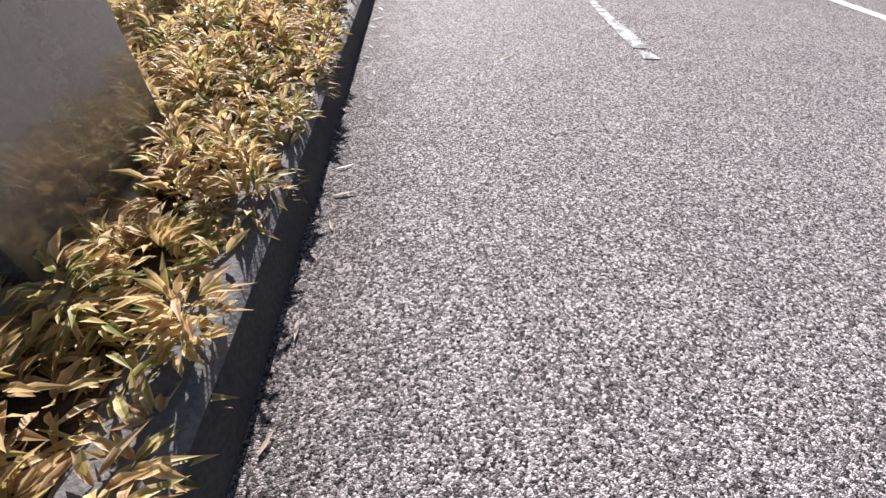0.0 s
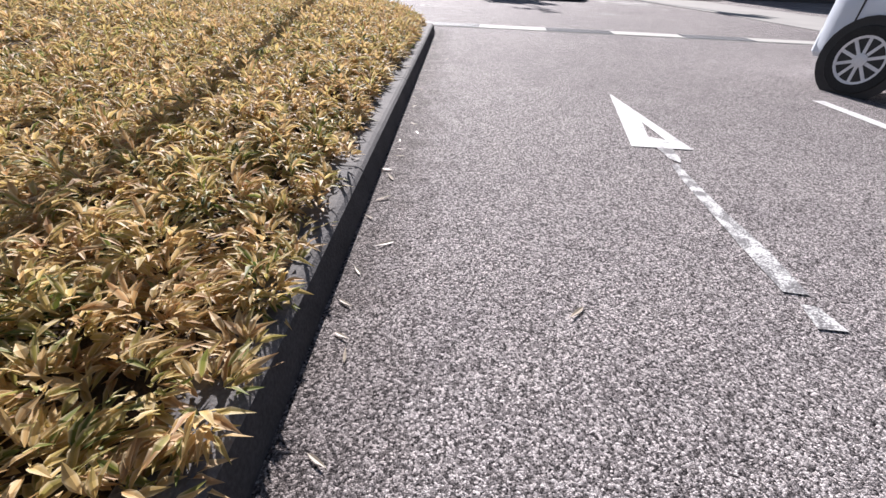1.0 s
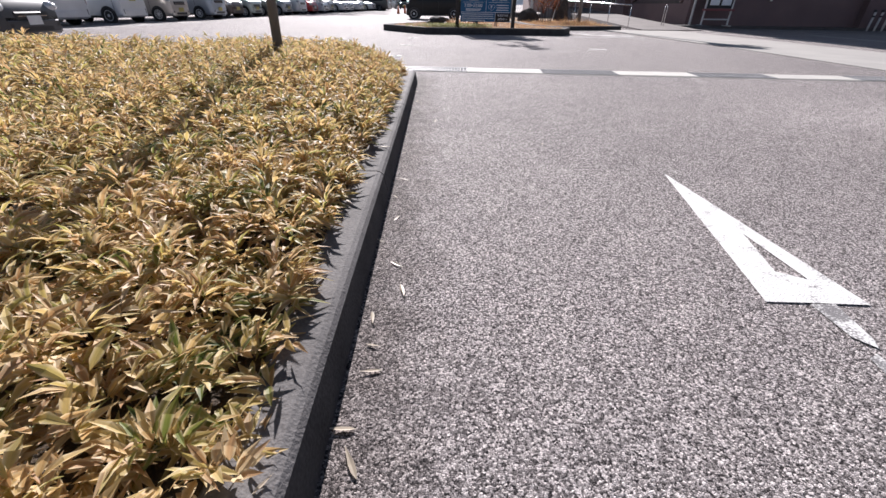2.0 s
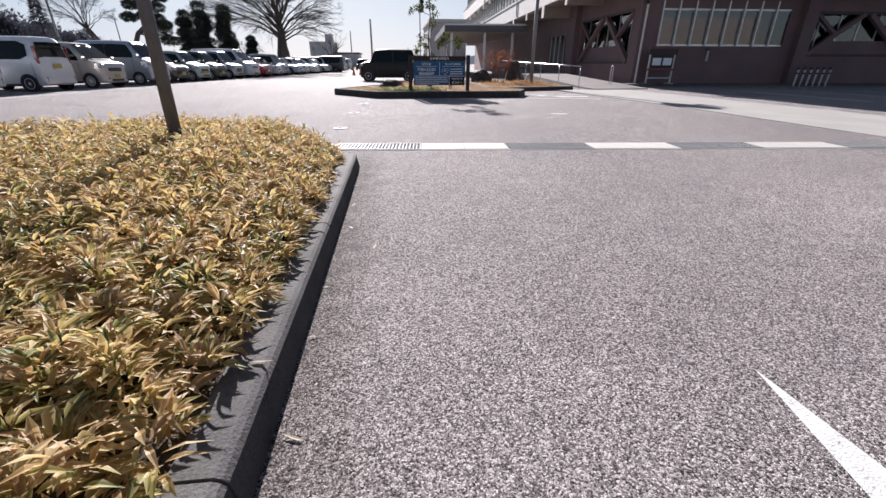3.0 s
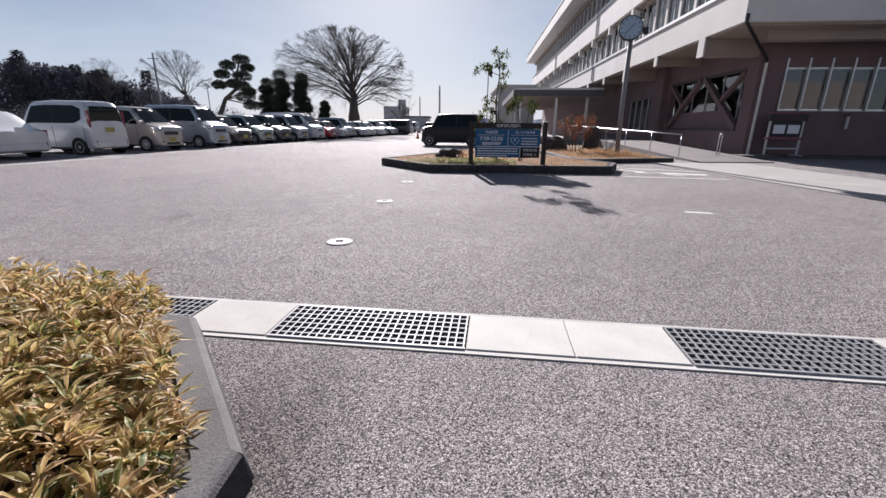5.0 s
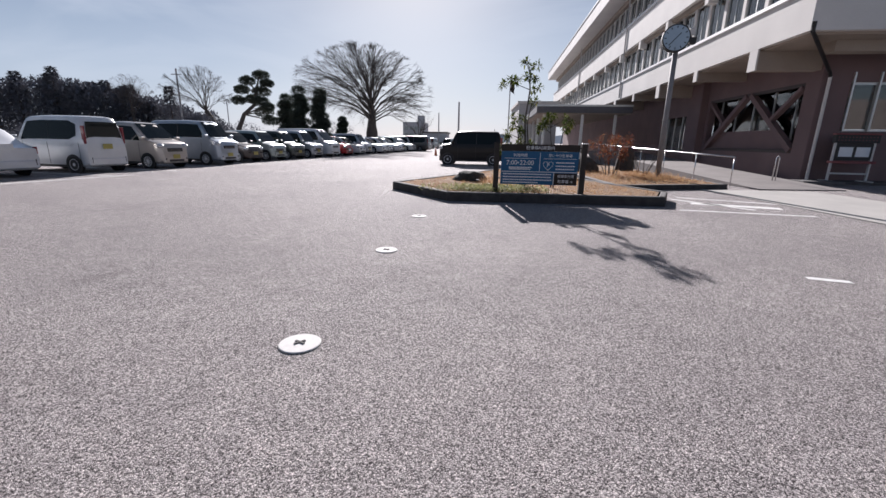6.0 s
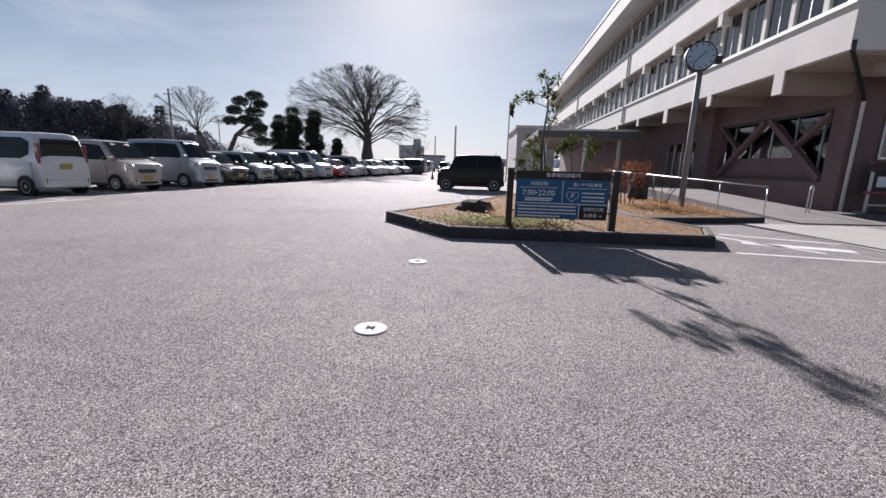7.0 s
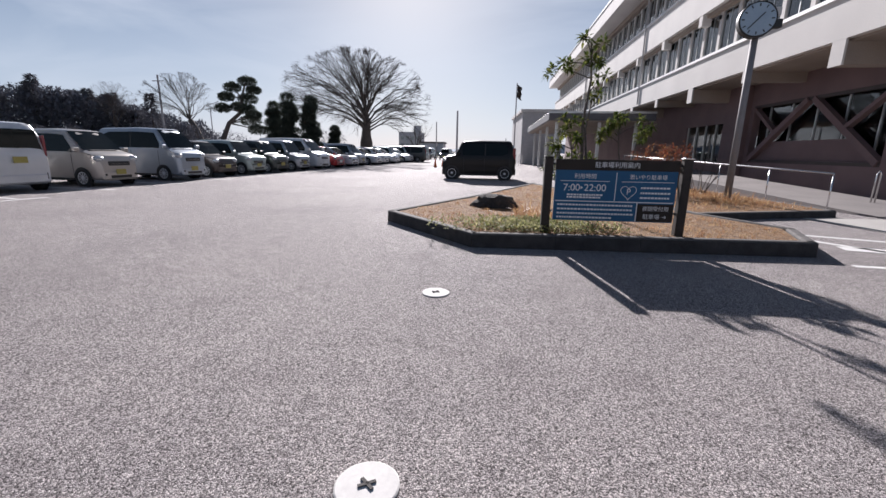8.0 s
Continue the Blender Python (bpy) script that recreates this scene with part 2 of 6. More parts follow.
M = dict(
    asphalt=asphalt_material(),
    road_paint=painted_line("road_paint", -0.10),
    tail_paint=painted_line("tail_road_paint", 0.08),
    kerb=surface("kerb_concrete", (0.075, 0.07, 0.07), (0.19, 0.18, 0.177), 5, 120, 0.9, bump=0.45, dist=0.006, island=0.1),
    # darker copy of the kerb concrete: the front face's shade painted in
    shade_face=surface("shaded_kerb_face", (0.022, 0.02, 0.021), (0.075, 0.07, 0.07), 6, 110, 0.9, bump=0.5, dist=0.006),
    dark_kerb=surface("stained_kerb", (0.05, 0.046, 0.045), (0.13, 0.12, 0.115), 5, 110, 0.9, bump=0.5, dist=0.006),
    lid=surface("gutter_concrete", (0.50, 0.48, 0.44), (0.68, 0.655, 0.61), 4, 140, 0.85, bump=0.35, dist=0.004, island=0.12),
    pave=surface("pavement_concrete", (0.33, 0.315, 0.30), (0.46, 0.44, 0.41), 1.2, 90, 0.85, bump=0.3, dist=0.004),
    ramp=surface("ramp_concrete", (0.15, 0.135, 0.13), (0.25, 0.225, 0.215), 0.9, 90, 0.9, bump=0.3, dist=0.004),
    steel=surface("galvanised_steel", (0.30, 0.30, 0.31), (0.44, 0.44, 0.45), 12, 90, 0.65, 0.35, 0.1, 0.002),
    post_grey=surface("post_grey", (0.20, 0.195, 0.20), (0.28, 0.27, 0.275), 6, 70, 0.7, 0.1, 0.1, 0.002),
    rail=surface("stainless_rail", (0.62, 0.62, 0.62), (0.75, 0.75, 0.75), 12, 90, 0.22, 0.95, 0.05, 0.002),
    pole=surface("painted_pole", (0.095, 0.095, 0.108), (0.135, 0.135, 0.15), 6, 70, 0.55, 0.05, 0.1, 0.002),
    # near-black colour that stands in for the shade of unlit depths
    unlit=surface("unlit_depth", (0.015, 0.015, 0.015), (0.03, 0.03, 0.03), 5, 50, 0.95),
    soil=surface("dark_litter", (0.035, 0.024, 0.015), (0.10, 0.07, 0.042), 8, 60, 0.95, bump=0.9, dist=0.03),
    dry=surface("dry_turf", (0.09, 0.045, 0.022), (0.33, 0.20, 0.095), 6, 70, 0.95, bump=0.9, dist=0.03),
    rock=surface("rock", (0.03, 0.028, 0.027), (0.10, 0.085, 0.075), 4, 30, 0.9, bump=0.9, dist=0.05),
    white_wall=surface("offwhite_render", (0.58, 0.56, 0.54), (0.72, 0.70, 0.67), 0.6, 40, 0.85, bump=0.15, dist=0.005),
    brown_wall=surface("brown_render", (0.135, 0.092, 0.094), (0.21, 0.142, 0.142), 0.7, 45, 0.8, bump=0.2, dist=0.005),
    brown_dark=surface("dark_brown_steel", (0.035, 0.026, 0.025), (0.06, 0.045, 0.042), 2, 50, 0.55, 0.1, 0.1, 0.003),
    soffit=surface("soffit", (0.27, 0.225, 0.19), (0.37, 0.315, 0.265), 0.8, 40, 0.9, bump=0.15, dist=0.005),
    alu=surface("aluminium", (0.48, 0.49, 0.49), (0.62, 0.63, 0.63), 9, 70, 0.35, 0.7, 0.05, 0.002),
    glass=clear_glass(),
    car_glass=glass_dark("car_glass", (0.005, 0.008, 0.008), 0.03),
    rubber=surface("tyre_rubber", (0.012, 0.012, 0.012), (0.03, 0.03, 0.03), 8, 90, 0.85, bump=0.3, dist=0.004),
    rim=surface("alloy_rim", (0.68, 0.68, 0.69), (0.80, 0.80, 0.81), 9, 60, 0.4, 0.12, 0.05, 0.002),
    trim=surface("black_trim", (0.012, 0.012, 0.013), (0.025, 0.025, 0.026), 6, 60, 0.5, bump=0.05, dist=0.002),
    lamp=surface("lamp_lens", (0.42, 0.44, 0.46), (0.66, 0.68, 0.70), 20, 90, 0.2, 0.3, 0.1, 0.004, 0.8),
    red_lamp=surface("tail_lens", (0.20, 0.02, 0.028), (0.28, 0.04, 0.05), 20, 90, 0.25, 0.0, 0.1, 0.003, 0.8),
    plate_y=surface("yellow_plate", (0.34, 0.29, 0.07), (0.42, 0.36, 0.10), 20, 90, 0.5, bump=0.05),
    plate_w=surface("white_plate", (0.70, 0.70, 0.70), (0.80, 0.80, 0.78), 20, 90, 0.5, bump=0.05),
    # bark brown, lightened a little to put haze on the far trees
    bark=surface("bark", (0.065, 0.055, 0.05), (0.14, 0.12, 0.105), 5, 30, 0.95, bump=0.8, dist=0.03),
    wood_post=surface("dark_wood", (0.016, 0.012, 0.010), (0.040, 0.030, 0.025), 3, 40, 0.7, bump=0.3, dist=0.006),
    sign_blue=surface("sign_blue", (0.004, 0.080, 0.19), (0.008, 0.105, 0.24), 2, 60, 0.55, bump=0.03, dist=0.001),
    sign_dark=surface("sign_brown", (0.022, 0.017, 0.014), (0.038, 0.030, 0.025), 3, 60, 0.85, bump=0.05, dist=0.001),
    sign_white=surface("sign_white", (0.76, 0.77, 0.78), (0.84, 0.84, 0.84), 5, 60, 0.5, bump=0.03, dist=0.001),
    granite=surface("polished_granite", (0.20, 0.19, 0.18), (0.28, 0.265, 0.25), 60, 300, 0.22, 0.6, bump=0.0, coat=1.0),
    stone_pale=surface("pale_stone", (0.36, 0.32, 0.25), (0.5, 0.45, 0.36), 8, 80, 0.7, bump=0.3),
    clock_face=surface("clock_face", (0.30, 0.40, 0.50), (0.36, 0.46, 0.56), 3, 40, 0.3, bump=0.0),
    paper=surface("paper", (0.74, 0.78, 0.82), (0.84, 0.86, 0.88), 6, 40, 0.7, bump=0.05),
    red_panel=surface("red_panel", (0.20, 0.055, 0.06), (0.28, 0.095, 0.095), 6, 40, 0.6, bump=0.05),
    # concrete grey, raised so the far blocks carry distance haze in their colour
    far_grey=surface("far_concrete", (0.42, 0.415, 0.42), (0.54, 0.535, 0.54), 0.3, 4, 0.9, bump=0.0),
    orange=surface("orange_plastic", (0.55, 0.10, 0.02), (0.65, 0.14, 0.03), 6, 40, 0.5),
    sasa=leaf_material("bamboo_grass", [(0.07, (0.05, 0.085, 0.015)), (0.20, (0.20, 0.23, 0.05)), (0.33, (0.48, 0.39, 0.13)), (0.56, (0.64, 0.455, 0.20)), (0.76, (0.42, 0.24, 0.11)), (0.92, (0.76, 0.61, 0.37))], edge=(0.80, 0.67, 0.42), patch=0.4, rough=0.58, trans=0.45),
    variegated=leaf_material("variegated_leaves", [(0.0, (0.10, 0.13, 0.035)), (0.5, (0.24, 0.25, 0.09)), (1.0, (0.48, 0.44, 0.24))], edge=(0.62, 0.58, 0.36), edge_amount=0.6, rough=0.6),
    chrome=surface("chrome_trim", (0.55, 0.56, 0.57), (0.68, 0.69, 0.70), 12, 90, 0.12, 1.0, 0.0, 0.002),
    straw=leaf_material("dry_grass", [(0.1, (0.16, 0.065, 0.03)), (0.45, (0.40, 0.20, 0.095)), (0.65, (0.52, 0.34, 0.17)), (0.9, (0.68, 0.52, 0.30))], edge_amount=0.2, patch=0.55),
    bleached=leaf_material("bleached_leaf", [(0.0, (0.55, 0.45, 0.32)), (1.0, (0.72, 0.64, 0.52))], edge=(0.7, 0.62, 0.5), edge_amount=0.3),
    green_leaf=leaf_material("green_leaves", [(0.0, (0.028, 0.05, 0.012)), (0.6, (0.065, 0.09, 0.022)), (1.0, (0.20, 0.20, 0.06))], edge=(0.3, 0.3, 0.1), edge_amount=0.2, rough=0.6),
    red_leaf=leaf_material("red_leaves", [(0.0, (0.11, 0.03, 0.018)), (0.6, (0.20, 0.065, 0.035)), (1.0, (0.26, 0.15, 0.06))], edge=(0.3, 0.1, 0.05), edge_amount=0.2, rough=0.6),
    # paler and bluer than real foliage: distance haze mixed into the colour
    hazed_needles=leaf_material("hazed_cedar_foliage", [(0.0, (0.15, 0.155, 0.18)), (1.0, (0.22, 0.222, 0.245))], edge=(0.18, 0.18, 0.20), edge_amount=0.2, trans=0.05, rough=0.95),
    needles=leaf_material("pine_needles", [(0.0, (0.06, 0.075, 0.06)), (1.0, (0.12, 0.14, 0.11))], edge=(0.10, 0.11, 0.08), edge_amount=0.2, trans=0.2, rough=0.8),
)


# ---- small mesh helpers ----
def link(name, bm, material, parent=None, label="", smooth=False):
    me = bpy.data.meshes.new(name)
    bm.normal_update()
    bm.to_mesh(me)
    bm.free()
    for mt in (material if isinstance(material, (list, tuple)) else (material,)):
        me.materials.append(mt)
    if smooth:
        for f in me.polygons:
            f.use_smooth = True
    ob = new(name, me)
    if parent is not None:
        ob.parent = parent
    if label:
        ob["label"] = label
    return ob


def part(name, bm, material, parent, label="", smooth=False):
    return link(name, bm, material, parent, label, smooth)


def share(name, me, parent, m):
    ob = new(name, me)
    ob.parent = parent
    ob.matrix_local = m
    return ob


def empty(name, x=0, y=0, z=0, rz=0):
    ob = new(name)
    ob.matrix_basis = pose(x, y, z, 0, 0, rz)
    return ob


def box(bm, x0, x1, y0, y1, z0, z1, bevel=0.0, m=None):
    vs = bmesh.ops.create_cube(bm, size=1)["verts"]
    for v in vs:
        v.co = Vector(((x0 + x1) / 2 + v.co.x * (x1 - x0), (y0 + y1) / 2 + v.co.y * (y1 - y0), (z0 + z1) / 2 + v.co.z * (z1 - z0)))
    if bevel:
        es = list({e for v in vs for e in v.link_edges})
        r = bmesh.ops.bevel(bm, geom=es, offset=bevel, segments=1, affect="EDGES", profile=0.5)
        vs = list({v for v in r["verts"]} | {v for v in vs if v.is_valid})
    if m is not None:
        bmesh.ops.transform(bm, matrix=m, verts=[v for v in vs if v.is_valid])
    return bm


def boxes(*spec, bevel=0.0):
    bm = bmesh.new()
    for s in spec:
        box(bm, *s, bevel=bevel)
    return bm


def tube(bm, points, radii, sides=8, cap=True):
    """A tapered tube along points."""
    pts = [Vector(p) for p in points]
    rings = []
    for k, p in enumerate(pts):
        d = (pts[min(k + 1, len(pts) - 1)] - pts[max(k - 1, 0)])
        d = d.normalized() if d.length > 1e-9 else Vector((0, 0, 1))
        a = d.cross(Vector((0.31, 0.87, 0.38)))
        a = a.normalized() if a.length > 1e-4 else d.orthogonal().normalized()
        b = d.cross(a)
        rings.append([bm.verts.new(p + radii[k] * (math.cos(2 * math.pi * j / sides) * a + math.sin(2 * math.pi * j / sides) * b)) for j in range(sides)])
    for r0, r1 in zip(rings, rings[1:]):
        for j in range(sides):
            bm.faces.new((r0[j], r0[(j + 1) % sides], r1[(j + 1) % sides], r1[j]))
    if cap:
        bm.faces.new(rings[0][::-1])
        bm.faces.new(rings[-1])
    return bm


def lathe(bm, profile, axis="x", sides=24, m=None, loop=False):
    """Revolves (radius, along) pairs round an axis."""
    rings = []
    for r, h in profile:
        ring = []
        for j in range(sides):
            c, s = r * math.cos(2 * math.pi * j / sides), r * math.sin(2 * math.pi * j / sides)
            co = Vector((h, c, s)) if axis == "x" else Vector((c, h, s)) if axis == "y" else Vector((c, s, h))
            ring.append(bm.verts.new(m @ co if m is not None else co))
        rings.append(ring)
    for r0, r1 in list(zip(rings, rings[1:])) + ([(rings[-1], rings[0])] if loop else []):
        for j in range(sides):
            bm.faces.new((r0[j], r0[(j + 1) % sides], r1[(j + 1) % sides], r1[j]))
    if not loop:
        bm.faces.new(rings[0][::-1])
        bm.faces.new(rings[-1])
    bmesh.ops.recalc_face_normals(bm, faces=bm.faces[:])
    return bm


def prism(bm, outline, z0, z1):
    """A slab over a plan outline (counter-clockwise)."""
    lo, hi = [bm.verts.new((x, y, z0)) for x, y in outline], [bm.verts.new((x, y, z1)) for x, y in outline]
    n = len(outline)
    for k in range(n):
        bm.faces.new((lo[k], lo[(k + 1) % n], hi[(k + 1) % n], hi[k]))
    bm.faces.new(hi)
    bm.faces.new(lo[::-1])
    return bm


def raw(name, verts, faces, material, parent=None, uvs=None):
    me = bpy.data.meshes.new(name)
    me.from_pydata(verts, [], faces)
    if uvs is not None:
        layer = me.uv_layers.new(name="UVMap")
        layer.data.foreach_set("uv", np.asarray(uvs, dtype=np.float32).ravel())
    me.materials.append(material)
    ob = new(name, me)
    if parent is not None:
        ob.parent = parent
    return ob


def blades(name, base, way, length, width, material, parent=None, droop=0.35, roll=None):
    """Folded, pointed leaf blades: arrays of base points, directions, lengths and widths. Seven vertices and four faces each."""
    n = len(base)
    way = way / np.linalg.norm(way, axis=1, keepdims=True)
    up = np.tile(np.array([0.0, 0.0, 1.0]), (n, 1))
    side = np.cross(way, up)
    side /= np.maximum(np.linalg.norm(side, axis=1, keepdims=True), 1e-6)
    nor = np.cross(side, way)
    if roll is not None:
        c, s = np.cos(roll)[:, None], np.sin(roll)[:, None]
        side, nor = c * side + s * nor, -s * side + c * nor
    L, W = length[:, None], width[:, None]
    p0 = base
    mid = base + way * L * 0.45 + np.array([0, 0, 1.0]) * (-droop * 0.12) * L
    tip = base + way * L + np.array([0, 0, 1.0]) * (-droop) * L
    quarter = base + way * L * 0.2
    v = np.stack([p0, quarter - side * W * 0.42 + nor * W * 0.15, quarter + side * W * 0.42 + nor * W * 0.15,
                  mid - side * W * 0.5 + nor * W * 0.16, mid, mid + side * W * 0.5 + nor * W * 0.16, tip], axis=1).reshape(-1, 3)
    faces = []
    for k in range(n):
        o = 7 * k
        faces += [(o, o + 4, o + 3, o + 1), (o, o + 2, o + 5, o + 4), (o + 3, o + 4, o + 6), (o + 4, o + 5, o + 6)]
    one = [0.5, 0, 0.5, .45, 0, .45, 0, .2, 0.5, 0, 1, .2, 1, .45, .5, .45, 0, .45, .5, .45, .5, 1, .5, .45, 1, .45, .5, 1]
    uvs = np.tile(np.array(one, dtype=np.float32), n)
    return raw(name, v.tolist(), faces, material, parent, uvs)


rng = np.random.default_rng(5)

# ---- ground and road ----
bm = bmesh.new()
xs = [-700, -60, -20, -8, -4, -1, 2, 5, 9, 14, 40, 700]
ys = [-300, -20, -4, 0, 4, 8, 9, 12, 18, 26, 40, 80, 1400]
grid = [[bm.verts.new((x, y, 0)) for x in xs] for y in ys]
for j in range(len(ys) - 1):
    for i in range(len(xs) - 1):
        bm.faces.new((grid[j][i], grid[j][i + 1], grid[j + 1][i + 1], grid[j + 1][i]))
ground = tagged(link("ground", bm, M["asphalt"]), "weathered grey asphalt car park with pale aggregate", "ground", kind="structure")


def flat(bm, pts, z=0.004):
    bm.faces.new([bm.verts.new((x, y, z)) for x, y in pts])


# white turning arrow with a dashed tail in the lane
bm = bmesh.new()
for ring in ([(1.157, 4.843), (0.916, 3.602), (1.06, 3.596), (1.08, 3.787), (1.15, 4.086)], [(1.157, 4.843), (1.15, 4.086), (1.166, 3.732), (1.263, 3.584)],
             [(1.08, 3.787), (1.06, 3.596), (1.263, 3.584), (1.166, 3.732)]):
    flat(bm, ring)
bmesh.ops.recalc_face_normals(bm, faces=bm.faces[:])
for ring in ([(1.06, 3.59), (1.145, 3.588), (1.12, 3.42), (1.10, 3.38), (1.06, 3.43)], [(1.035, 3.34), (1.075, 3.36), (1.062, 3.10), (1.052, 2.80), (1.057, 2.56), (1.034, 2.307), (0.957, 2.318), (0.968, 2.57), (0.985, 2.82), (1.005, 3.12)],
             [(0.972, 2.262), (1.02, 2.25), (1.036, 2.149), (0.952, 2.155)]):
    tail_bm = bmesh.new()
    flat(tail_bm, ring)
    for f in tail_bm.faces:
        f.normal_update()
        if f.normal.z < 0:
            f.normal_flip()
    tagged(link("road_dash", tail_bm, M["tail_paint"]), "rubbed white dash trailing the lane arrow", "road marking", "dashes of the arrow")
tagged(link("road_arrow", bm, M["road_paint"]), "worn white painted lane arrow with a broken tail on asphalt", "road marking")


def stripe(pts, width, name="road_line", label="worn white painted line on asphalt"):
    b = bmesh.new()
    for (x0, y0), (x1, y1) in zip(pts, pts[1:]):
        d = Vector((x1 - x0, y1 - y0)).normalized()
        nx, ny = -d.y * width / 2, d.x * width / 2
        flat(b, [(x0 + nx, y0 + ny), (x0 - nx, y0 - ny), (x1 - nx, y1 - ny), (x1 + nx, y1 + ny)])
    bmesh.ops.recalc_face_normals(b, faces=b.faces[:])
    for f in b.faces:
        if f.normal.z < 0:
            f.normal_flip()
    return tagged(link(name, b, M["road_paint"]), label, "road marking", "painted lines")


stripe([(2.9, 4.9), (2.85, 2.2)], 0.1)
stripe([(4.6, 18.9), (5.6, 17.4)], 0.12)
stripe([(4.05, 17.15), (6.3, 16.8)], 0.1)
stripe([(4.9, 19.2), (7.0, 18.3), (7.2, 17.1)], 0.12)
stripe([(4.75, 18.2), (6.3, 17.7)], 0.3)
stripe([(3.3, 12.87), (3.64, 12.78)], 0.09)
stripe([(-12.2, 17.6), (-11.2, 21.6)], 0.14)
for k in range(6):
    y = 21.2 + 2.45 * k
    x = -11.75 + 0.1405 * (y - 20)
    stripe([(x, y), (x - 4.4, y + 0.62)], 0.12)
for k in range(5):
    stripe([(11.2 + 2.5 * k, 15.0), (11.35 + 2.5 * k, 20.0)], 0.12)

# ---- pavement by the office building ----
bm = bmesh.new()
prism(bm, [(7.2, -34), (10.6, -34), (10.6, -2), (9.55, 21.3), (6.45, 21.2), (7.05, 14)], -0.1, 0.02)
tagged(link("pavement", bm, M["pave"]), "pale concrete walkway beside the car park", "pavement", kind="structure")

# ---- drain gutter: concrete lids and steel gratings in one row ----
GA = math.atan2(-0.080, 1.0)
gutter = tagged(empty("drain_gutter", -0.845, 9.11, 0, math.degrees(GA)), "concrete drain gutter with lids and steel gratings across the asphalt", "gutter", kind="structure")
GW = 0.40
# black top level with the asphalt, painted as the channel's unlit depth
bm = bmesh.new()
box(bm, -1.7, 8.7, 0.015, GW - 0.015, -0.2, 0.0015)
part("channel", bm, M["unlit"], gutter, "near-black sheet standing in for the unlit drain depth")
for y in (-0.034, GW + 0.004):
    part("edging", boxes((-1.66, 8.7, y, y + 0.03, -0.1, 0.006)), M["lid"], gutter, "pale concrete edging strip")


def grating_mesh():
    b = bmesh.new()
    for y in (0.0, GW - 0.014):
        box(b, 0.005, 1.085, y, y + 0.014, -0.04, 0.014)
    for k in range(25):
        x = 0.005 + k * 1.068 / 24
        box(b, x, x + 0.008, 0.012, GW - 0.012, -0.02, 0.013)
    for k in range(1, 7):
        y = GW * k / 7
        box(b, 0.005, 1.085, y - 0.0035, y + 0.0035, -0.002, 0.011)
    me = bpy.data.meshes.new("grating")
    b.to_mesh(me)
    b.free()
    me.materials.append(M["steel"])
    return me


def lid_mesh(width):
    b = bmesh.new()
    box(b, 0.002, width - 0.002, 0.0, GW, -0.1, 0.012, bevel=0.005)
    me = bpy.data.meshes.new("lid")
    b.to_mesh(me)
    b.free()
    me.materials.append(M["lid"])
    return me


lid_me, grating_me = lid_mesh(0.553), grating_mesh()
gx = -0.553
share("lid", lid_me, gutter, pose(gx, 0, 0))
share("grating", grating_me, gutter, pose(gx - 1.09, 0, 0))
for k in range(4):
    share("grating", grating_me, gutter, pose(2.197 * k, 0, 0))
    for j in range(2):
        share("lid", lid_me, gutter, pose(2.197 * k + 1.09 + 0.553 * j, 0, 0))

# ---- planting bed with its kerb ----
KERB_H = 0.13
kerb = tagged(empty("bed_kerb", 0, 0, 0), "grey concrete kerb blocks edging the planting bed", "kerb", kind="structure")


def kerb_block(a, b, parent, mat, height=KERB_H, batter=0.04, top=0.15, gap=0.005, name="kerb_block"):
    """One block from a to b (plan points of the front top edge, bed on the left of a->b)."""
    a, b = Vector((*a, 0)), Vector((*b, 0))
    d = (b - a).normalized()
    n = Vector((-d.y, d.x, 0))
    a, b = a + d * gap, b - d * gap
    r = 0.022
    prof = [(-batter, -0.05), (-r * 0.35, height - r), (r * 0.2, height - r * 0.35), (r, height), (top - r, height), (top, height - r), (top, -0.05)]
    q = bmesh.new()
    rows = [[q.verts.new(p + n * o + Vector((0, 0, h))) for o, h in prof] for p in (a, b)]
    for k in range(len(prof)):
        j = (k + 1) % len(prof)
        q.faces.new((rows[0][k], rows[1][k], rows[1][j], rows[0][j]))
    q.faces.new(rows[0])
    q.faces.new(rows[1][::-1])
    bmesh.ops.recalc_face_normals(q, faces=q.faces[:])
    o = part(name, q, [mat, M["shade_face"]], parent)
    # faces towards the lane take the darker copy, shade held in its colour
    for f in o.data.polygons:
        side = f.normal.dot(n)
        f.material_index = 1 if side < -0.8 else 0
    return o


ky = [-4.0, -2.8, -0.9, 1.0, 2.85, 4.5, 6.15, 8.17]
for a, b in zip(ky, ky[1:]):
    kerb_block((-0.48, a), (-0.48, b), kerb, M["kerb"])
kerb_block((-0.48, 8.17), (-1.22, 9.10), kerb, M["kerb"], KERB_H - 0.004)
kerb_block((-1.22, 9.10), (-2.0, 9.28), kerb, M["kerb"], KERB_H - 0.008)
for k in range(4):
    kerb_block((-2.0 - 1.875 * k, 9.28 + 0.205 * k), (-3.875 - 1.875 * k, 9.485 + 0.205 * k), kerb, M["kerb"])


for k in range(5):
    kerb_block((-9.5 + 1.804 * k, -4.0), (-9.5 + 1.804 * (k + 1), -4.0), kerb, M["kerb"], KERB_H - 0.003)
for k in range(8):
    kerb_block((-9.5, 10.1 - 1.7625 * k), (-9.5, 10.1 - 1.7625 * (k + 1)), kerb, M["kerb"], KERB_H - 0.006)


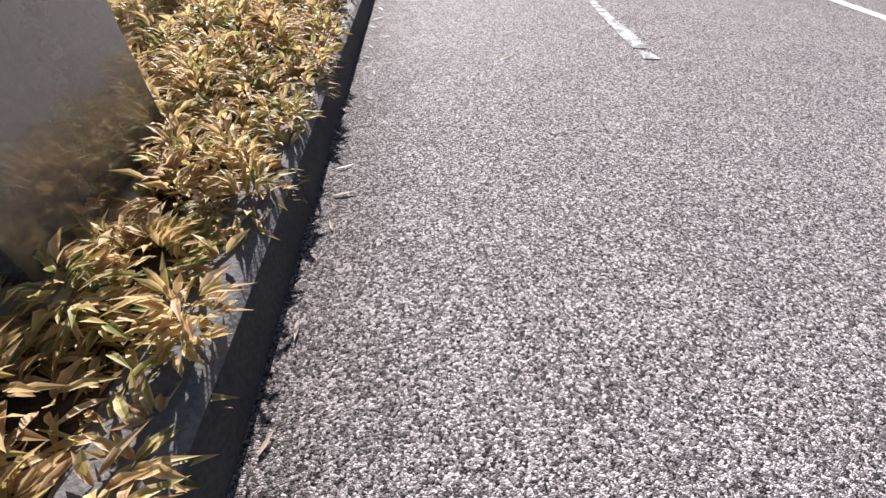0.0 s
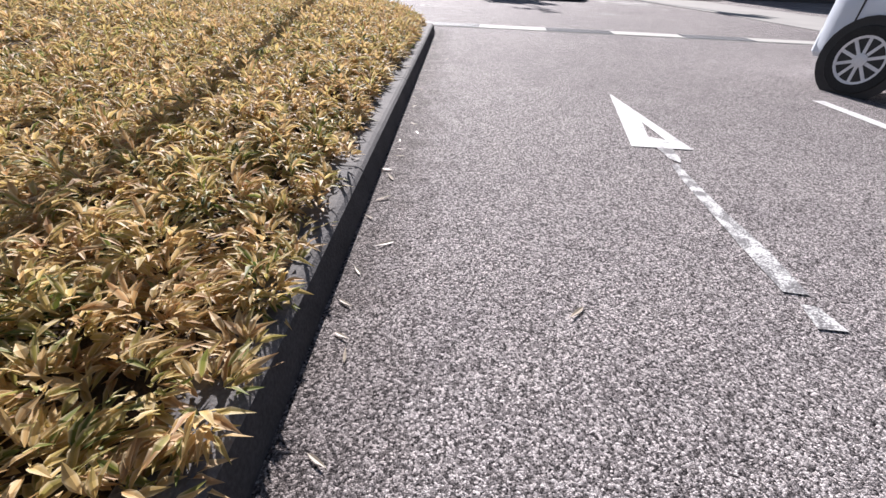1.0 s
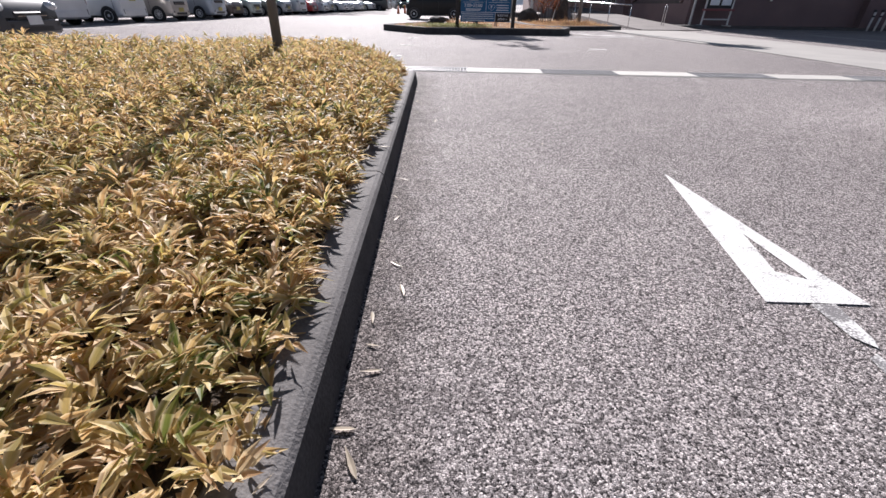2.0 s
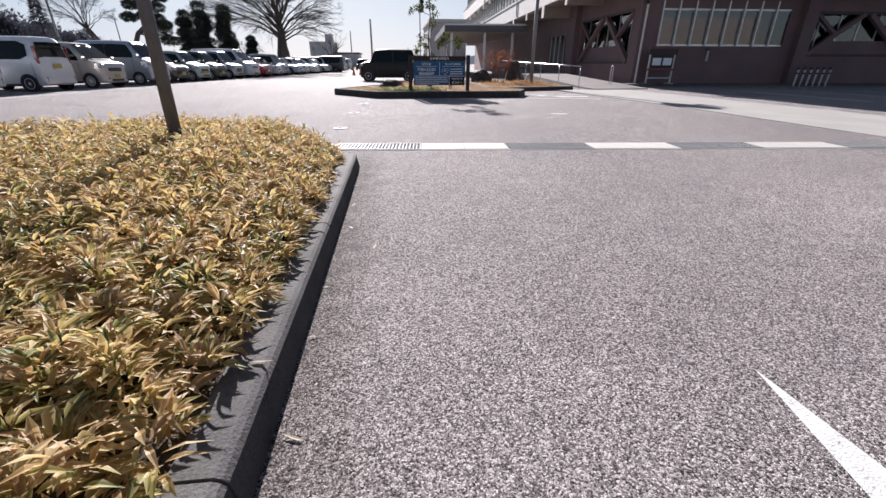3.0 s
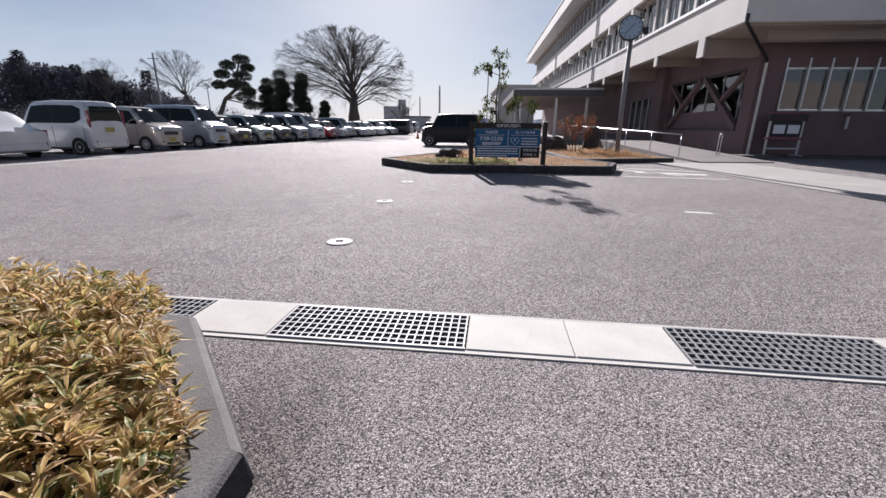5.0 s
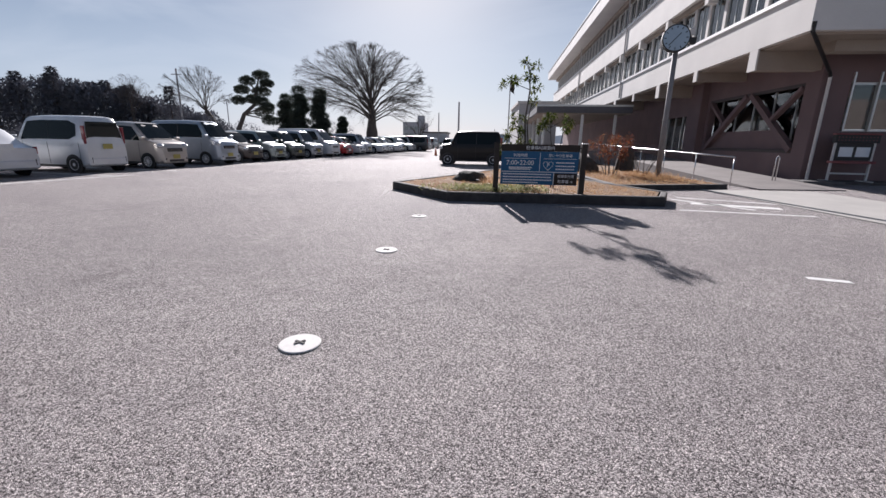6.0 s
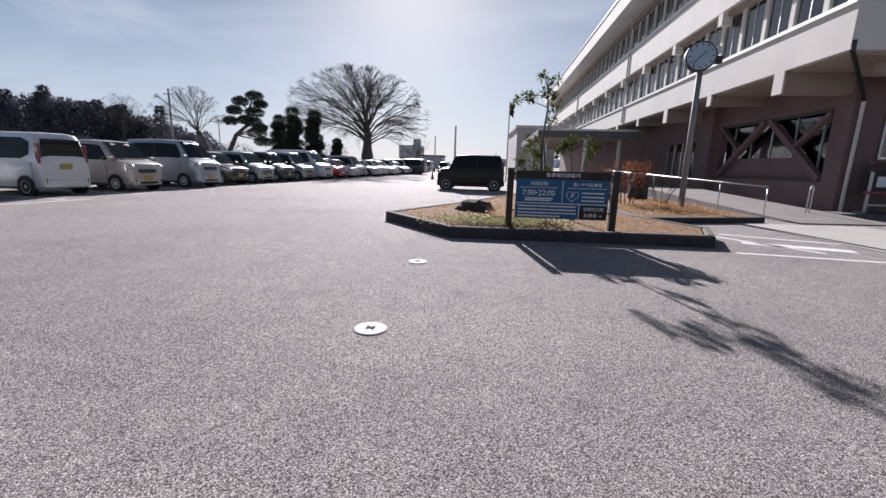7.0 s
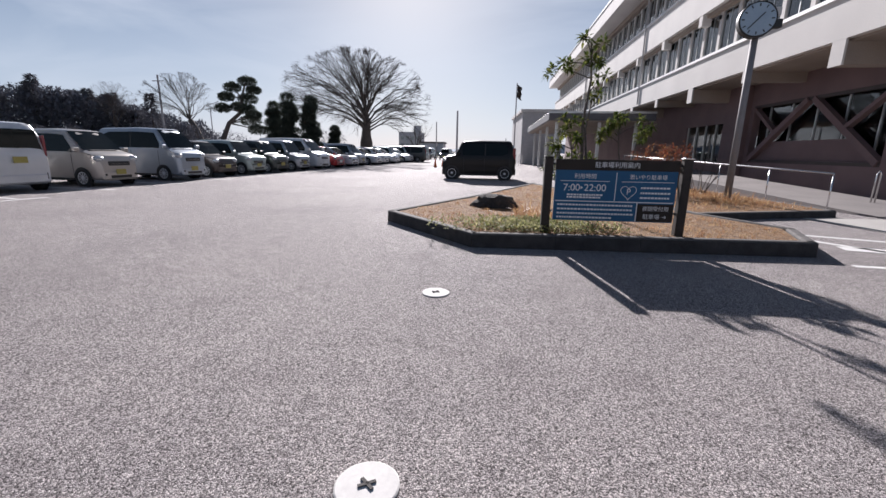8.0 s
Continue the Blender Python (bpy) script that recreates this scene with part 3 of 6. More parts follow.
def inside(px, py, poly):
    ok = np.zeros(len(px), bool)
    n = len(poly)
    for k in range(n):
        (x0, y0), (x1, y1) = poly[k], poly[(k + 1) % n]
        cross = ((y0 > py) != (y1 > py)) & (px < (x1 - x0) * (py - y0) / (y1 - y0 + 1e-12) + x0)
        ok ^= cross
    return ok


SOIL = [(-0.505, -4.0), (-0.505, 1.7), (-0.535, 2.6), (-0.61, 4.6), (-0.585, 8.09), (-1.32, 8.98), (-2.04, 9.15), (-9.4, 9.96), (-9.4, -4.0)]
bm = bmesh.new()
prism(bm, SOIL, -0.02, 0.122)
tagged(link("bed_soil", bm, M["soil"]), "dark leaf litter under the bamboo grass", "soil", kind="structure")


def swell(x, y):
    return 0.5 + 0.25 * np.sin(1.7 * x + 0.6 * y) + 0.25 * np.sin(0.9 * y - 1.3 * x + 2.0) * np.cos(2.1 * x)


def bamboo_grass():
    """Rosettes of short pointed blades, denser near the lane."""
    stems = []
    for x0, x1, y0, y1, dens in ((-1.7, -0.505, -0.7, 9.4, 1050), (-3.2, -1.7, -0.3, 10.0, 560), (-9.4, -3.2, -3.9, 10.5, 150), (-3.2, -0.505, -3.9, -0.5, 170), (-1.3, -0.505, -0.4, 2.2, 450)):
        n = int((x1 - x0) * (y1 - y0) * dens)
        stems.append(np.stack([rng.uniform(x0, x1, n), rng.uniform(y0, y1, n)], 1))
    s = np.concatenate(stems)
    s = s[inside(s[:, 0], s[:, 1], SOIL)]
    s = s[~((np.abs(s[:, 0] + 0.96) < 0.16) & (np.abs(s[:, 1] - 0.82) < 0.31))]
    cell = 0.15
    ci = np.floor(s / cell)
    jit = np.stack([np.sin(ci[:, 0] * 12.99 + ci[:, 1] * 78.23) * 437.5 % 1, np.sin(ci[:, 0] * 39.35 + ci[:, 1] * 11.13) * 951.7 % 1, np.sin(ci[:, 0] * 73.1 + ci[:, 1] * 52.7) * 613.3 % 1], 1)
    off_c = s - (ci + 0.08 + 0.84 * jit[:, :2]) * cell
    far_c = np.linalg.norm(off_c, axis=1) / cell
    keep = rng.uniform(0, 1, len(s)) > np.clip((far_c - 0.45) * 2.5, 0, 0.55)
    s, off_c, far_c, jit = s[keep], off_c[keep], far_c[keep], jit[keep]
    mound = np.clip(1 - far_c / 0.55, 0, 1)
    out_az = np.arctan2(off_c[:, 1], off_c[:, 0])
    edge = np.clip((-0.53 - s[:, 0]) / 0.35, 0.0, 1.0)
    top = 0.17 + 0.09 * edge + 0.06 * swell(s[:, 0], s[:, 1]) + (0.11 * mound - 0.06) * (0.5 + jit[:, 2]) + rng.uniform(-0.025, 0.025, len(s)) + 0.11 * np.clip((-0.7 - s[:, 0]) / 0.9, 0, 1) * np.clip((s[:, 1] - 4.5) / 2.5, 0, 1)
    big = np.where(s[:, 0] < -3.2, 1.3, 1.0) * (0.82 + 0.30 * np.clip((s[:, 1] - 1.0) / 4.0, 0, 1))
    base, way, length, width, roll = [], [], [], [], []
    for k in range(7):
        az = out_az + rng.normal(0, 1.0, len(s))
        el = rng.uniform(-0.05, 0.75, len(s)) + 0.5 * mound
        h = top * rng.uniform(0.72, 1.0, len(s)) - 0.02
        off = 0.012
        base.append(np.stack([s[:, 0] + off * np.cos(az), s[:, 1] + off * np.sin(az), h], 1))
        way.append(np.stack([np.cos(az) * np.cos(el), np.sin(az) * np.cos(el), np.sin(el)], 1))
        length.append(rng.uniform(0.05, 0.105, len(s)) * big)
        width.append(rng.uniform(0.012, 0.022, len(s)) * big)
        roll.append(rng.normal(0, 0.4, len(s)))
    return blades("bamboo_grass", np.concatenate(base), np.concatenate(way), np.concatenate(length), np.concatenate(width), M["sasa"], None, 0.3, np.concatenate(roll))


tagged(bamboo_grass(), "straw-edged dwarf bamboo grass filling the kerbed bed", "grass", kind="stuff")

# polished stone marker in the bed
stele = tagged(empty("stone_marker", -0.92, 0.85, 0.09, 4), "polished dark stone marker standing in bamboo grass", "stone marker")
bm = bmesh.new()
box(bm, -0.15, 0.16, -0.33, 0.28, 0, 0.08, bevel=0.01)
part("base", bm, M["stone_pale"], stele, "pale stone base")
bm = bmesh.new()
box(bm, -0.13, 0.14, -0.30, 0.25, 0.08, 0.95, bevel=0.01)
part("slab", bm, M["granite"], stele)

# leaning post in the bed
post = tagged(empty("lamp_post", -2.1, 8.0, 0.08), "dark grey painted steel post rising from the bed", "post")
bm = bmesh.new()
tube(bm, [(0, 0, 0), (0.02, 0, 1.5), (0.06, 0, 4.6)], [0.055, 0.054, 0.052], 20)
part("shaft", bm, M["pole"], post, smooth=True)
bm = bmesh.new()
lathe(bm, [(0.11, 0.04), (0.11, 0.06), (0.068, 0.07), (0.063, 0.10)], "z", 16)
part("base_plate", bm, M["pole"], post)

# ---- white caps set in the asphalt ----


def survey_marker():
    root = empty("survey_marker", 0, 0, 0)
    b = bmesh.new()
    lathe(b, [(0.128, 0.0), (0.128, 0.004), (0.122, 0.008), (0.03, 0.010), (0.01, 0.010)], "z", 32)
    part("plate", b, M["white_wall"], root)
    b = bmesh.new()
    for a in (35, -35):
        box(b, -0.036, 0.036, -0.007, 0.007, 0.008, 0.016, m=pose(0, 0, 0, 0, 0, a))
    part("cross_bolt", b, M["dark_kerb"], root, "dark crossed bolt")
    return tagged(root, "round white cap with a dark crossed bolt set in asphalt", "survey marker", "markers in the asphalt")


cap = survey_marker()
cap.matrix_basis = pose(-0.98, 11.02, 0.002, 0, 0, 10)
copy_thing(cap, pose(-0.94, 13.32, 0.002, 0, 0, -8))
copy_thing(cap, pose(-0.88, 15.6, 0.002, 0, 0, 25))

# ---- office building ----
BO, BA = Vector((11.6, 25.1, 0)), -2.8           # corner of the ground floor; turn in degrees
office = tagged(empty("office_building", BO.x, BO.y, 0, BA), "three-storey office with cream upper floors over a brown ground floor", "building")
# local axes: x runs away from the lot along the end wall, y along the long front
FX, FY, LEN, WID = -1.95, -2.4, 60.4, 42.0
SILL2, TOP2, SILL3, TOP3, EAVE0, EAVE1 = 5.78, 7.55, 9.45, 11.35, 11.72, 12.93


def slab_part(name, mat, *spec, label="", bevel=0.0):
    for s in spec:
        part(name, boxes(s, bevel=bevel), mat, office, label)


# ground floor: long wall with openings, end wall with openings
LX = 0.2
slab_part("ground_floor_wall", M["brown_wall"],
          (LX, LX + 0.3, 0.0, 0.75, 0, 4.44), (LX, LX + 0.3, 0.75, 7.75, 0, 1.0), (LX, LX + 0.3, 0.75, 7.75, 3.5, 4.44), (LX, LX + 0.3, 7.75, 10.0, 0, 4.44),
          (LX, LX + 0.3, 10.0, 14.5, 0, 0.9), (LX, LX + 0.3, 10.0, 14.5, 2.9, 4.44), (LX, LX + 0.3, 14.5, LEN, 0, 4.44), label="brown rendered long wall")
slab_part("wall_pier", M["brown_wall"], (LX - 0.35, LX - 0.002, 8.05, 9.6, 0, 4.44))
slab_part("end_wall", M["brown_wall"],
          (LX + 0.302, 1.15, 0.0, 0.3, 0, 4.44), (1.15, 7.65, 0.0, 0.3, 0, 1.80), (1.15, 7.65, 0.0, 0.3, 3.42, 4.44), (7.65, 9.0, 0.0, 0.3, 0, 4.44),
          (9.0, 14.25, 0.0, 0.3, 0, 1.35), (9.0, 14.25, 0.0, 0.3, 3.35, 4.44), (14.25, WID, 0.0, 0.3, 0, 4.44), label="brown rendered end wall")
slab_part("end_pier", M["brown_wall"], (8.15, 8.8, -0.35, -0.002, 0, 4.44))
slab_part("plinth", M["dark_kerb"], (0.3, WID, -0.75, -0.004, 0, 0.10))
# upper floors: parapet bands with recessed window strips between
REC = 0.42
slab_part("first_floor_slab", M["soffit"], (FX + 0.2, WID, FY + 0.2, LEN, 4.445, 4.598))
slab_part("lower_band", M["white_wall"], (FX, FX + 0.198, FY, LEN, 4.52, SILL2), (FX + 0.2, WID, FY, FY + 0.198, 4.52, 9.2), label="cream rendered band under the windows")
slab_part("middle_band", M["white_wall"], (FX, FX + 0.198, FY + 0.2, LEN, TOP2 + 0.25, SILL3))
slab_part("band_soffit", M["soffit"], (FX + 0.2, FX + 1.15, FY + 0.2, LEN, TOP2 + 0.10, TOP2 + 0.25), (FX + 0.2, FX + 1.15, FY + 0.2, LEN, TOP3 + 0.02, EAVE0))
slab_part("window_ledge", M["white_wall"], (FX + 0.2, FX + 1.15, FY + 0.2, LEN, SILL2 - 0.3, SILL2 - 0.12), (FX + 0.2, FX + 1.15, FY + 0.2, LEN, SILL3 - 0.3, SILL3 - 0.12))
slab_part("end_upper_wall", M["white_wall"], (FX + 0.2, WID, FY, FY + 0.198, 9.202, EAVE0))
# black sheet behind the panes in place of the rooms' own darkness
slab_part("inner_wall", M["unlit"], (FX + 1.2, FX + 1.3, FY + 1.0, LEN, SILL2 - 0.4, EAVE0))
slab_part("roof", M["white_wall"], (FX - 1.1, WID, FY - 0.6, LEN + 0.6, EAVE0 + 0.002, EAVE1), label="cream flat roof with a deep overhanging eave", bevel=0.02)
slab_part("roof_edge", M["alu"], (FX - 1.16, FX - 1.102, FY - 0.6, LEN + 0.6, EAVE1 - 0.10, EAVE1 + 0.04))
slab_part("sill_ledge", M["sign_white"], (FX - 0.07, FX - 0.002, FY, LEN, SILL2 - 0.11, SILL2), (FX - 0.07, FX - 0.002, FY, LEN, SILL3 - 0.11, SILL3))
# cross beams under the overhangs, their pale ends flush with the bands
for k in range(13):
    y = 0.10 + 4.62 * k
    w = 0.5 if k % 2 == 0 else 0.35
    z = 3.82 if k % 2 == 0 else 4.07
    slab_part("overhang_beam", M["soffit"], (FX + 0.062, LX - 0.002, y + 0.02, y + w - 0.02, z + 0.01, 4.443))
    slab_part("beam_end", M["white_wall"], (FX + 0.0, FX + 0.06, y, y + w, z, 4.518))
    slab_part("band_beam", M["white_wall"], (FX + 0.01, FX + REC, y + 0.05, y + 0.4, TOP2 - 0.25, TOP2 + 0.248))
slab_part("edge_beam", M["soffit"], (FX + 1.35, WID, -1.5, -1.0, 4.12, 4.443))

# windows of the upper floors
win_h = {2: (SILL2, TOP2), 3: (SILL3, TOP3)}


def window_mesh(w, h, kind):
    b = bmesh.new()
    if kind == "frame":
        t = 0.05
        for s in ((0, 0.07, 0, w, 0, t), (0, 0.07, 0, w, h - t, h), (0, 0.07, 0, t, t, h - t), (0, 0.07, w - t, w, t, h - t), (0.01, 0.06, w * 0.5 - 0.02, w * 0.5 + 0.02, t, h - t)):
            box(b, *s)
        mat = M["alu"]
    else:
        box(b, 0.03, 0.04, 0.05, w - 0.05, 0.05, h - 0.05)
        mat = M["glass"]
    me = bpy.data.meshes.new("window_" + kind)
    b.to_mesh(me)
    b.free()
    me.materials.append(mat)
    return me


for floor_no in (2, 3):
    z0, z1 = win_h[floor_no][0] - 0.1, win_h[floor_no][1] + 0.1 * (floor_no == 2)
    fm, pm = window_mesh(1.25, z1 - z0, "frame"), window_mesh(1.25, z1 - z0, "pane")
    cm = bpy.data.meshes.new("curtain")
    b = bmesh.new()
    n = 14
    for j in range(n):
        y0, y1 = 1.15 * j / n, 1.15 * (j + 1) / n
        x0, x1 = 0.03 * (j % 2), 0.03 * ((j + 1) % 2)
        b.faces.new([b.verts.new(c) for c in ((x0, y0, 0.06), (x1, y1, 0.06), (x1, y1, z1 - z0 - 0.06), (x0, y0, z1 - z0 - 0.06))])
    b.to_mesh(cm)
    b.free()
    cm.materials.append(M["paper"])
    pier = boxes((0, 0.19, 0, 0.22, z0, z1))
    pm_pier = bpy.data.meshes.new("pier")
    pier.to_mesh(pm_pier)
    pier.free()
    pm_pier.materials.append(M["white_wall"])
    for k in range(41):
        y = FY + 0.25 + 1.5 * k
        w = share("window", fm, office, pose(FX + REC + 0.06, y + 0.23, z0))
        share("pane", pm, w, pose(0, 0, 0))
        share("pier", pm_pier, office, pose(FX + REC + 0.005, y, 0))
        if (k * 7 + floor_no) % 6 < 5:
            share("curtain", cm, w, pose(0.075, 0.05, 0))
# tall ground-floor strip of windows in the end wall
for k in range(8):
    x = 1.17 + 0.81 * k
    w = part("window", boxes((x, x + 0.06, -0.06, 0.10, 1.80, 3.74), (x + 0.06, x + 0.81, 0.04, 0.12, 1.802, 1.86), (x + 0.06, x + 0.81, 0.04, 0.12, 3.34, 3.418)), M["alu"], office)
    part("pane", boxes((x + 0.062, x + 0.808, 0.07, 0.08, 1.87, 3.335)), M["glass"], w)
    blind = M["red_panel"] if k in (0, 1) else M["stone_pale"] if k == 4 else M["ramp"]
    part("blind", boxes((x + 0.08, x + 0.79, 0.16, 0.17, 2.15 if k in (0, 4) else 1.88, 3.3)), blind, w)
    if k in (0, 4):
        part("low_blind", boxes((x + 0.08, x + 0.79, 0.19, 0.20, 1.88, 2.12)), M["paper"] if k == 0 else M["ramp"], w)


def brace(axis, a0, a1, z0, z1, off):
    """A steel W-shaped earthquake brace in an opening: frame, diagonals, ties and glazing behind."""
    root = new("brace_frame")
    root.parent = office
    mid = (a0 + a1) / 2

    def bar(p, q, t, d0, d1, mat=M["brown_dark"], name="brace_bar"):
        b = bmesh.new()
        d = Vector((q[0] - p[0], 0, q[1] - p[1]))
        L = d.length
        box(b, 0, L, d0, d1, -t / 2, t / 2, m=Matrix.Translation((p[0], 0, p[1])) @ Matrix.Rotation(-math.atan2(d.z, d.x), 4, "Y"))
        o = part(name, b, mat, root)
        return o
    bar((a0, z0 + 0.06), (a1, z0 + 0.06), 0.12, 0.0, 0.2)
    bar((a0, z1 - 0.06), (a1, z1 - 0.06), 0.12, 0.0, 0.2)
    third = (a1 - a0) * 0.5
    bar((a0 + 0.1, z0 + 0.1), (mid - 0.15, z1 - 0.1), 0.22, -0.06, 0.16, M["brown_wall"])
    bar((a1 - 0.1, z0 + 0.1), (mid + 0.15, z1 - 0.1), 0.22, -0.06, 0.16, M["brown_wall"])
    bar((a0 + 0.1, z1 - 0.15), (a0 + third * 0.48, (z0 + z1) / 2), 0.14, -0.05, 0.15, M["brown_wall"])
    bar((a1 - 0.1, z1 - 0.15), (a1 - third * 0.48, (z0 + z1) / 2), 0.14, -0.05, 0.15, M["brown_wall"])
    wide, rise = a1 - a0, z0 + 0.36 * (z1 - z0)
    b = bmesh.new()
    prism(b, [(a0 + 0.2, z0 + 0.1), (a1 - 0.2, z0 + 0.1), (a1 - 0.19 * wide, rise), (a0 + 0.19 * wide, rise)], -0.24, -0.16)
    bmesh.ops.transform(b, matrix=Matrix.Rotation(radians(90), 4, "X"), verts=b.verts[:])
    bmesh.ops.recalc_face_normals(b, faces=b.faces[:])
    part("spandrel", b, M["brown_wall"], root)
    b = bmesh.new()
    for k in range(5):
        x = a0 + (a1 - a0) * (k + 0.5) / 5
        box(b, x - 0.025, x + 0.025, 0.27, 0.31, z0, z1)
    box(b, a0, a1, 0.27, 0.31, z0, z0 + 0.08)
    part("window_frame", b, M["alu"], root)
    part("pane", boxes((a0, a1, 0.31, 0.32, z0, z1)), M["glass"], root)
    if axis == "y":
        root.matrix_local = Matrix.Translation((off, 0, 0)) @ Matrix(((0, 1, 0, 0), (1, 0, 0, 0), (0, 0, 1, 0), (0, 0, 0, 1)))
    else:
        root.matrix_local = Matrix.Translation((0, off, 0))
    return root


brace("y", 0.75, 7.75, 1.0, 3.5, LX)
brace("x", 9.0, 14.25, 1.35, 3.35, 0.0)
part("pane", boxes((LX + 0.12, LX + 0.13, 10.0, 14.5, 0.9, 2.9)), M["glass"], office)
for k in range(5):
    part("window_frame", boxes((LX + 0.05, LX + 0.11, 10.0 + 1.1 * k, 10.06 + 1.1 * k, 0.9, 2.9)), M["alu"], office)
# drain pipes
bm = bmesh.new()
tube(bm, [(FX + 0.06, FY - 0.03, 4.75), (FX + 0.08, FY + 0.02, 4.5), (LX + 0.05, -0.22, 3.72), (LX + 0.17, -0.12, 3.58)], [0.055] * 4, 10)
part("drain_pipe", bm, M["trim"], office, "black offset drain pipe")
bm = bmesh.new()
tube(bm, [(LX + 0.17, -0.12, 3.6), (LX + 0.17, -0.12, 0.1)], [0.055, 0.055], 12)
part("drain_pipe", bm, M["white_wall"], office, "pale vertical drain pipe")
for y in (17.5, 36.0):
    bm = bmesh.new()
    tube(bm, [(FX - 0.06, y, 4.6), (FX - 0.06, y, EAVE0)], [0.05, 0.05], 10)
    part("drain_pipe", bm, M["far_grey"], office)
# small vents and lamps above some windows
for k in range(9):
    part("wall_vent", boxes((FX + REC - 0.12, FX + REC - 0.002, 8.4 + 3.0 * k, 8.62 + 3.0 * k, TOP2 - 0.22, TOP2 - 0.04), bevel=0.02), M["trim"], office)

# ---- entrance canopy ----
canopy = tagged(empty("entrance_canopy", 3.95, 39.0, 0, BA), "flat-roofed porch canopy on pale posts by the entrance", "canopy")
part("roof", boxes((0, 6.3, 0, 17.6, 3.25, 3.74), bevel=0.03), M["pole"], canopy, "dark grey fascia roof")
part("roof_edge", boxes((-0.04, 6.3, -0.04, -0.002, 3.66, 3.78)), M["alu"], canopy)
part("ceiling", boxes((0.1, 6.2, 0.1, 17.5, 3.18, 3.245)), M["soffit"], canopy)
for x, y in ((0.6, 0.7), (3.2, 0.7), (0.6, 5.6), (0.6, 10.5), (0.6, 15.4), (5.4, 0.7)):
    part("column", boxes((x - 0.09, x + 0.09, y - 0.09, y + 0.09, 0, 3.178), bevel=0.015), M["alu"], canopy)
annex = tagged(empty("annex_building", 0, 0, 0), "pale low annex building beyond the entrance canopy", "building")
part("wall", boxes((4.6, 9.0, 60, 72, 0, 5.6)), M["far_grey"], annex)
part("roof", boxes((4.4, 9.2, 59.8, 72.2, 5.602, 5.9)), M["white_wall"], annex)
for k in range(4):
    part("railing_bar", boxes((3.0 + 0.4 * k, 3.06 + 0.4 * k, 52 + k, 52.06 + k, 0, 1.1)), M["rail"], annex)

# ---- ramp to the entrance with its handrail ----
ramp = tagged(empty("access_ramp", 0, 0, 0), "pale concrete access ramp along the building", "ramp")
bm = bmesh.new()
outline = [(8.25, 21.6), (10.9, 21.9), (11.2, 40.0), (8.0, 40.0)]
lo = [bm.verts.new((x, y, -0.05)) for x, y in outline]
hi = [bm.verts.new((x, y, 0.03 if y < 30 else 0.75)) for x, y in outline]
for k in range(4):
    bm.faces.new((lo[k], lo[(k + 1) % 4], hi[(k + 1) % 4], hi[k]))
bm.faces.new(hi)
part("slope", bm, M["ramp"], ramp)
part("landing_kerb", boxes((10.9, 12.2, 23.6, 24.3, -0.02, 0.14), bevel=0.01), M["kerb"], ramp)

rail = tagged(empty("handrail", 0, 0, 0), "shiny stainless steel handrail on thin posts beside the ramp", "handrail")
rp = [(8.1, 22.75), (7.85, 24.6), (7.6, 26.6), (7.4, 28.6), (7.2, 31.0), (7.0, 34.0)]
bm = bmesh.new()
tube(bm, [(8.1, 22.75, 0.86)] + [(x, y, 0.9 + 0.028 * (y - 22.75)) for x, y in rp], [0.024] * 7, 10)
part("top_rail", bm, M["rail"], rail, smooth=True)
for k, (x, y) in enumerate(rp):
    bm = bmesh.new()
    tube(bm, [(x, y, 0), (x, y, 0.89 + 0.028 * (y - 22.75))], [0.018, 0.018], 8)
    part("post", bm, M["rail"], rail, smooth=True)
ba = tagged(empty("ramp_bollard", 10.15, 23.9, 0), "slim stainless bollard at the foot of the ramp", "bollard")
bm = bmesh.new()
tube(bm, [(-0.05, 0, 0), (-0.05, 0, 0.86), (0.0, 0, 0.94), (0.05, 0, 0.86), (0.05, 0, 0)], [0.02] * 5, 10)
part("hoop", bm, M["rail"], ba, smooth=True)

# notice stand by the corner
kiosk = tagged(empty("notice_stand", 12.10, 24.33, 0.1, BA), "white steel notice stand with dark header and posted papers", "notice stand")
for x in (0.05, 1.25):
    part("leg", boxes((x, x + 0.06, 0.0, 0.06, 0, 1.5)), M["white_wall"], kiosk)
    part("foot", boxes((x, x + 0.06, -0.28, 0.4, -0.0, 0.04)), M["white_wall"], kiosk)
part("header", boxes((0.0, 1.36, -0.06, 0.1, 1.3, 1.56), bevel=0.01), M["trim"], kiosk, "dark dotted header")
part("top_rail", boxes((-0.02, 1.38, -0.07, 0.11, 1.562, 1.61), bevel=0.008), M["red_panel"], kiosk)
for k in range(12):
    for j in range(2):
        part("stud", boxes((0.08 + 0.105 * k, 0.11 + 0.105 * k, -0.066, -0.0605, 1.37 + 0.1 * j, 1.40 + 0.1 * j)), M["red_panel"], kiosk)
part("board", boxes((0.12, 1.24, 0.0, 0.05, 0.72, 1.29)), M["trim"], kiosk)
for x in (0.22, 0.74):
    part("paper", boxes((x, x + 0.42, -0.012, -0.004, 0.84, 1.16)), M["paper"], kiosk)
part("shelf", boxes((0.0, 1.36, -0.12, 0.12, 0.62, 0.70), bevel=0.008), M["red_panel"], kiosk)
part("lower_shelf", boxes((0.12, 1.24, -0.02, 0.1, 0.25, 0.30)), M["white_wall"], kiosk)
# wall tap
tap = tagged(empty("wall_lamp", 15.48, 24.905, 1.55), "small wall lamp bracket on the brown wall", "wall lamp")
part("arm", boxes((-0.18, 0.06, -0.06, -0.02, 0.08, 0.14), bevel=0.01), M["trim"], tap)
